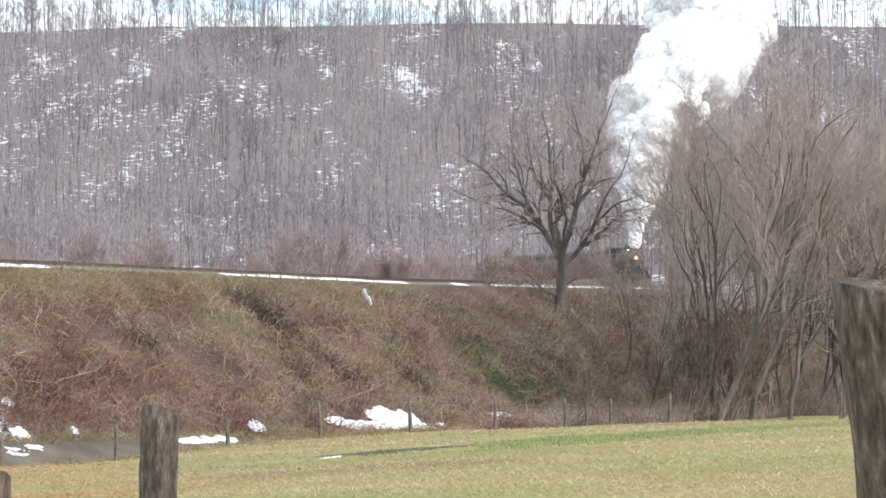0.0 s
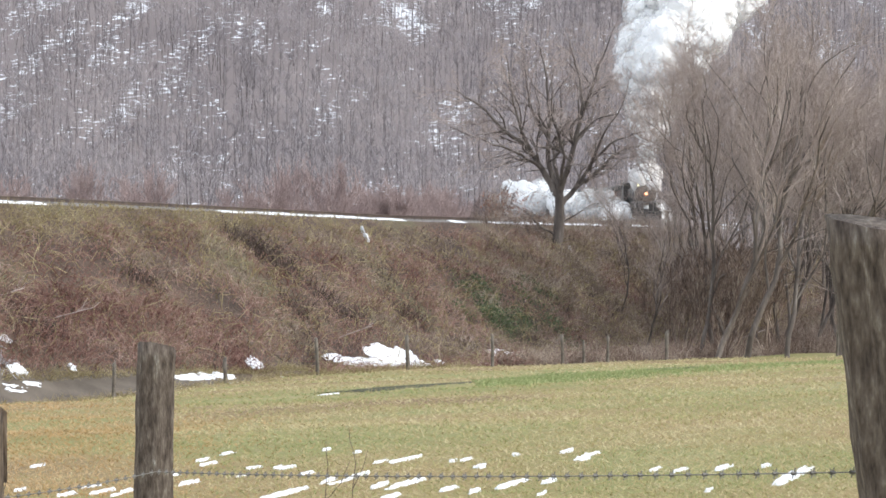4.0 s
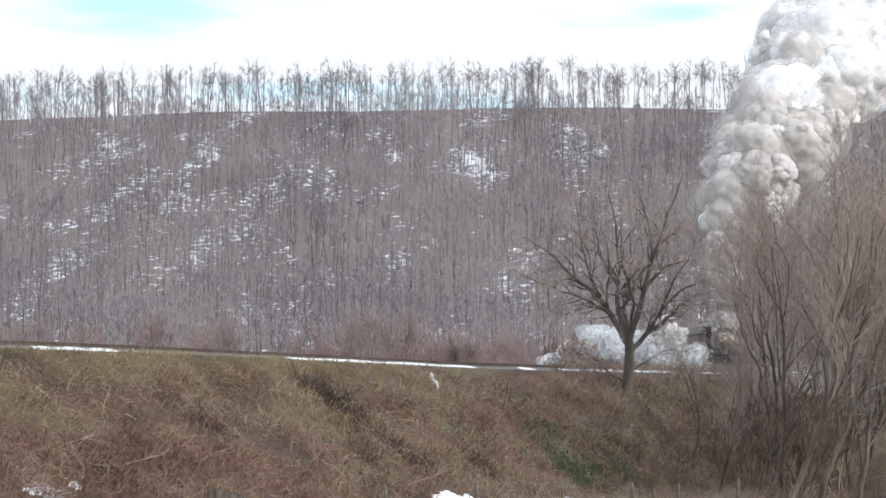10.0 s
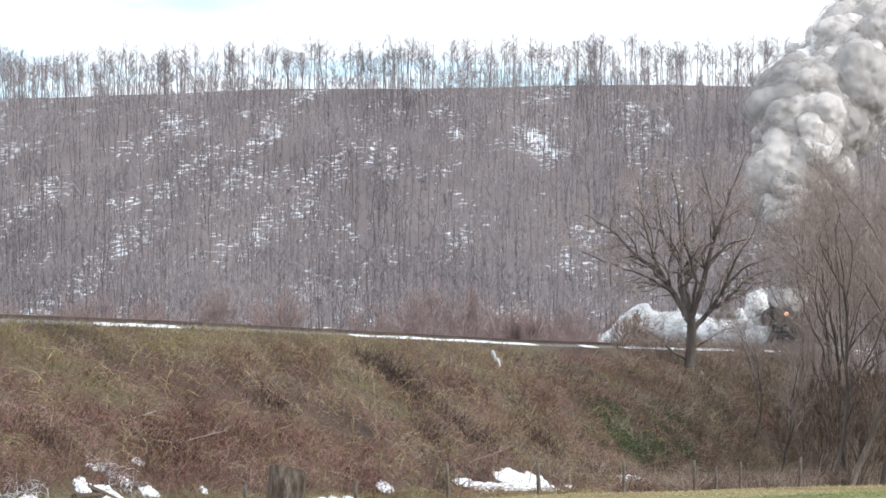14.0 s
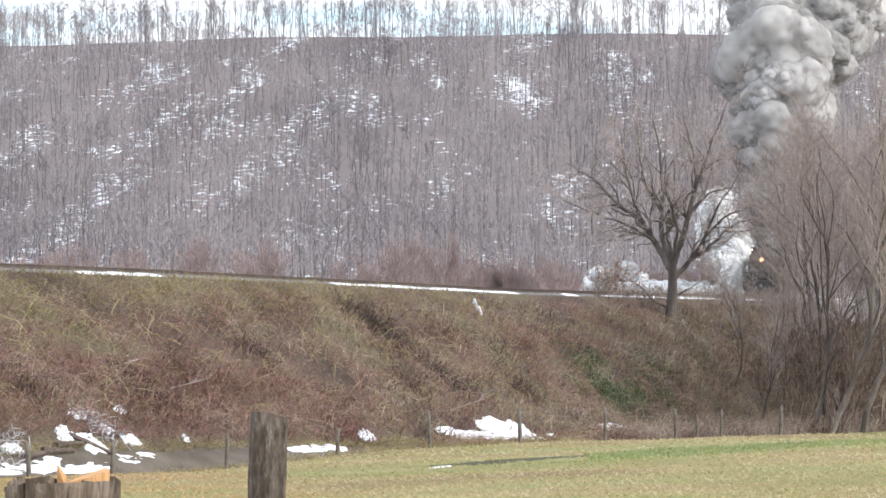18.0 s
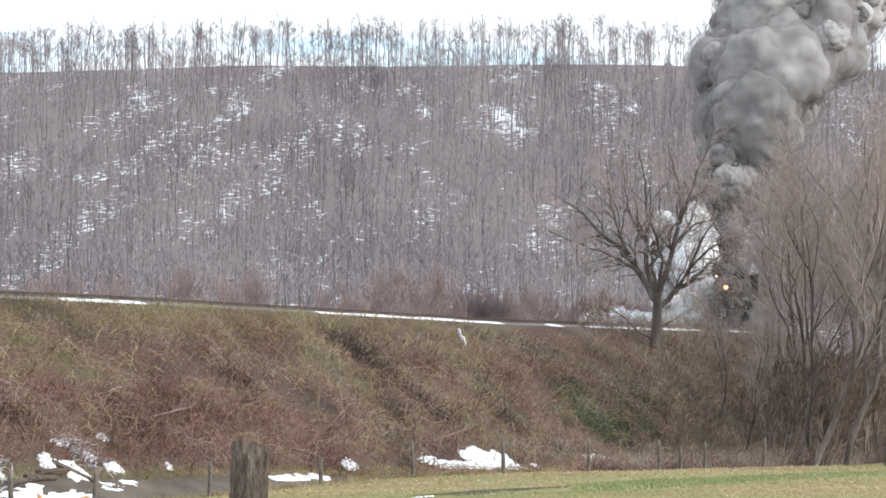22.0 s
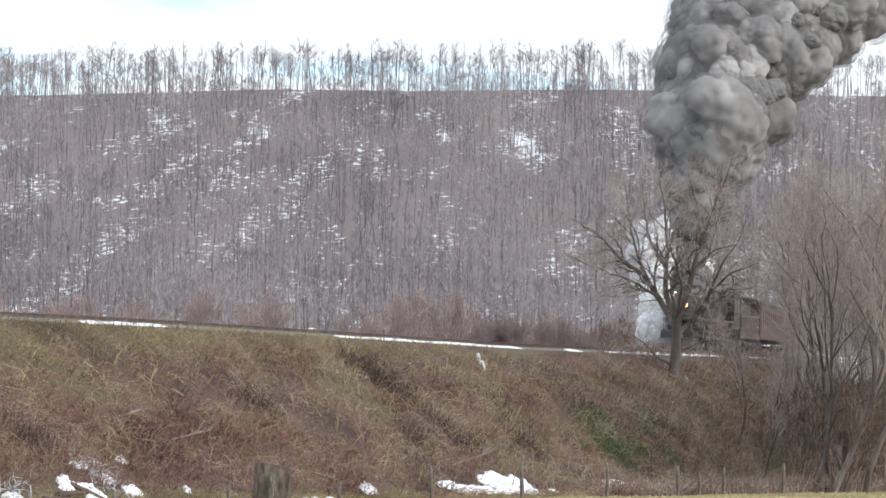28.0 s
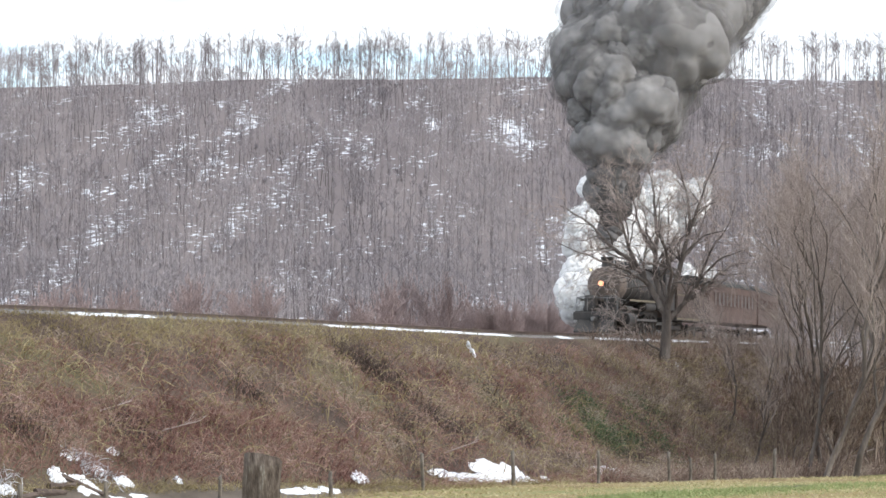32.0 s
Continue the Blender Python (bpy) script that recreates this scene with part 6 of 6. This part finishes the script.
def plume(label, t0, t1, mats, jet, seed, place):
    """The column of smoke let out between two moments: small puffs at the chimney, larger ones that open out higher up."""
    g = np.random.default_rng(seed)
    o, z = place((t0 + t1) / 2)
    top = tagged(empty("smoke_cloud", pose(o[0], o[1], z)), label, "smoke")
    # radius, puffs a second, height at which it comes out of the column
    for r, rate, come, own in ((0.55, 32, 0.1, jet), (0.95, 20, 2.0, jet), (1.3, 13, 3.8, (jet[-1], mats[-1]) if t0 >= 13 else mats), (2.0, 8, 6.0, mats), (2.8, 3.6, 8.8, mats), (3.4, 1.4, 12.0, mats)):
        if r < 1 and t1 < -3:
            continue
        skip = float(np.interp(come, [rise(q / 20) for q in range(120)], [q / 20 for q in range(120)]))
        for birth in every(t0, t1, rate):
            m = own[int(g.integers(len(own)))]
            p = put("puff", PUFFS[m[0].name, r > 1.8][int(g.integers(5))], m[0], top)
            size = r * g.uniform(0.85, 1.18)
            p.scale = [size] * 3
            a, q, quick = g.uniform(0, 2 * math.pi), math.sqrt(g.uniform(0.05, 1.0)), g.uniform(0.93, 1.07)
            turn, face = [g.uniform(-40, 40) for _ in range(3)], g.uniform(0, 80)
            (sx, sy), sz = place(birth)
            vx, vy = place(birth + 0.5)[0] - place(birth - 0.5)[0]
            lean = float(np.interp(birth, LEAN_T, LEAN))

            def at_age(age):
                h = rise(age) * quick
                # it keeps some of the engine's way at first
                carry = 2.0 * (1 - math.exp(-age / 2.0))
                off = q * max(plume_half(h) - 0.72 * size, 0.0)
                drift = lean * (0.017 * min(h, 20) ** 1.9 + 0.9 * max(age - 4.5, 0))
                k = min(age / 4.0, 1.0)
                return pose(sx + math.cos(a) * off + WIND[0] * drift + vx * carry - o[0], sy + math.sin(a) * off + WIND[1] * drift + vy * carry - o[1],
                            sz + 4.3 + h - z, turn[0] * k, turn[1] * k, face + turn[2] * k + 3 * age)

            release(p, birth, skip, at_age, pose(sx - o[0], sy - o[1], sz - 5.5 - z))
    return top


def emit(name, label, births, materials, place, path, start_z, aim, seed, g_scale=1.0, high=1.0):
    """A cloud of puffs, each leaving the engine at its moment and drifting on by itself."""
    g = np.random.default_rng(seed)
    o, z = place(births[len(births) // 2])
    top = tagged(empty(name, pose(o[0], o[1], z)), label, "steam")
    for t0 in births:
        m = materials[int(g.integers(len(materials)))]
        p = put("puff", PUFFS[m[0].name, g.uniform() < 0.6][int(g.integers(5))], m[0], top)
        p.scale = [g_scale * g.uniform(0.55, 1.15)] * 3
        a, spread, lift = g.uniform(0, 2 * math.pi), math.sqrt(g.uniform(0.02, 1.0)), high * g.uniform(0.6, 1.1)
        turn, face = [g.uniform(-40, 40) for _ in range(3)], g.uniform(0, 80)
        (sx, sy), sz = place(t0)

        def at_age(age):
            up, out, away = path(age, spread, lift)
            k = min(age / 2.5, 1.0)
            return pose(sx + math.cos(a) * out + aim[0] * away - o[0], sy + math.sin(a) * out + aim[1] * away - o[1],
                        sz + start_z + up - z, turn[0] * k, turn[1] * k, face + turn[2] * k + 4 * age)

        release(p, t0, 0.0, at_age, pose(sx - o[0], sy - o[1], sz - 5.0 - z))
    return top


def chimney(t):
    return engine_point(t, -2.25, 0.0)


def right_cylinder(t):
    return engine_point(t, -2.4, -1.0)


def far_side(t):
    return engine_point(t, -3.5, -2.6)


def cab_side(t):
    return engine_point(t, -8.5, -2.8)


def rear_side(t):
    return engine_point(t, -17.0, -3.4)


def every(t0, t1, rate):
    return list(np.arange(t0, t1, 1.0 / rate))


for k, (t0, t1, mats, jet, label) in enumerate((
        (-9, -5, (V_WHITE,), (V_WHITE,), "drifting white smoke from the locomotive"), (-5, -1, (V_WHITE,), (V_WHITE,), "billowing white smoke rising from the locomotive"),
        (-1, 2, (V_WHITE,), (V_WHITE,), "billowing white smoke rising from the locomotive"), (2, 5, (V_WHITE, V_PALE), (V_WHITE, V_PALE), "billowing pale grey smoke rising from the locomotive"),
        (5, 9, (V_PALE,), (V_PALE, V_WHITE), "billowing pale grey smoke rising from the locomotive"), (9, 13, (V_PALE, V_LIGHT), (V_LIGHT, V_GREY), "billowing pale grey smoke rising from the locomotive"),
        (13, 16.5, (V_LIGHT,), (V_GREY, V_MID), "billowing grey smoke rising from the locomotive"), (16.5, 20, (V_GREY,), (V_DARK,), "billowing grey smoke rising from the locomotive"),
        (20, 24, (V_GREY, V_MID), (V_DARK, V_SOOT), "billowing dark grey smoke rising from the locomotive"), (24, 28, (V_MID, V_MID, V_GREY), (V_SOOT, V_DARK), "billowing dark grey smoke rising from the locomotive"),
        (28, 32, (V_MID,), (V_SOOT, V_DARK), "billowing dark grey smoke rising from the locomotive"))):
    plume(label, t0, t1, mats, jet, 900 + k, chimney)
aim_left = np.array((-0.9, 0.45))
for k, (t0, t1, rate, size, high, mats) in enumerate(((0.3, 5, 12, 1.45, 0.9, (V_WHITE, V_WHITE, V_THIN)), (5, 10, 14, 1.35, 0.9, (V_WHITE, V_WHITE, V_THIN)), (10, 14, 14, 1.1, 0.7, (V_WHITE, V_THIN)), (14, 20, 16, 0.7, 0.22, (V_WHITE, V_THIN)))):
    emit("steam_cloud", "low white steam rolling away beside the track", every(t0, t1, rate), mats, right_cylinder, side_path, 0.2 if t0 < 14 else -0.2, aim_left, 940 + k, size, high)
for k, (t0, t1, rate, high) in enumerate(((14, 20, 14, 1.1), (20, 26, 20, 1.1), (26, 32, 20, 1.25))):
    emit("steam_jet", "white steam rising behind the locomotive", every(t0, t1, rate), (V_WHITE, V_WHITE, V_THIN), far_side, valve_path, 1.0, np.array((-1.0, 0.2)), 960 + k, 1.05, high)
emit("steam_jet", "white steam rising behind the cab of the locomotive", every(26.5, 32, 15), (V_WHITE, V_THIN), cab_side, valve_path, 1.4, np.array((0.1, 0.2)), 970, 0.95, 1.3)
for k, (t0, t1, rate) in enumerate(((2, 12, 2.2), (12, 22, 2.2), (22, 32, 2.2))):
    emit("steam_cloud", "thin white steam hanging beside the coaches", every(t0, t1, rate), (V_THIN, V_THIN, V_WHITE), rear_side, valve_path, -2.0, np.array((0.3, 0.2)), 980 + k, 0.9)


def motions():
    steps = [32 * k / 64 for k in range(65)]
    walk(engine, [(t, vehicle_pose(run(t), 11.5)) for t in steps])
    walk(tender, [(t, vehicle_pose(run(t) - 11.9, 8.4)) for t in steps])
    for k, c in enumerate(coaches):
        walk(c, [(t, vehicle_pose(run(t) - 20.9 - 20.6 * k, 20.0)) for t in steps])
    # wheels turn with the way that the engine has gone
    fine = [32 * k / 150 for k in range(151)]
    for w, place, r in WHEELS:
        walk(w, [(t, pose(*place, 0, math.degrees((run(t) - run(0)) / r), 0)) for t in fine])
    for rod, sd in RODS:
        rows = []
        for t in fine:
            a = (run(t) - run(0)) / DRIVER_R + (0 if sd > 0 else math.pi / 2)
            rows.append((t, pose(0.3 * math.cos(a), 0, DRIVER_R - 0.3 * math.sin(a))))
        walk(rod, rows)
    for p, rows in CLOUDS:
        walk(p, rows)


motions()
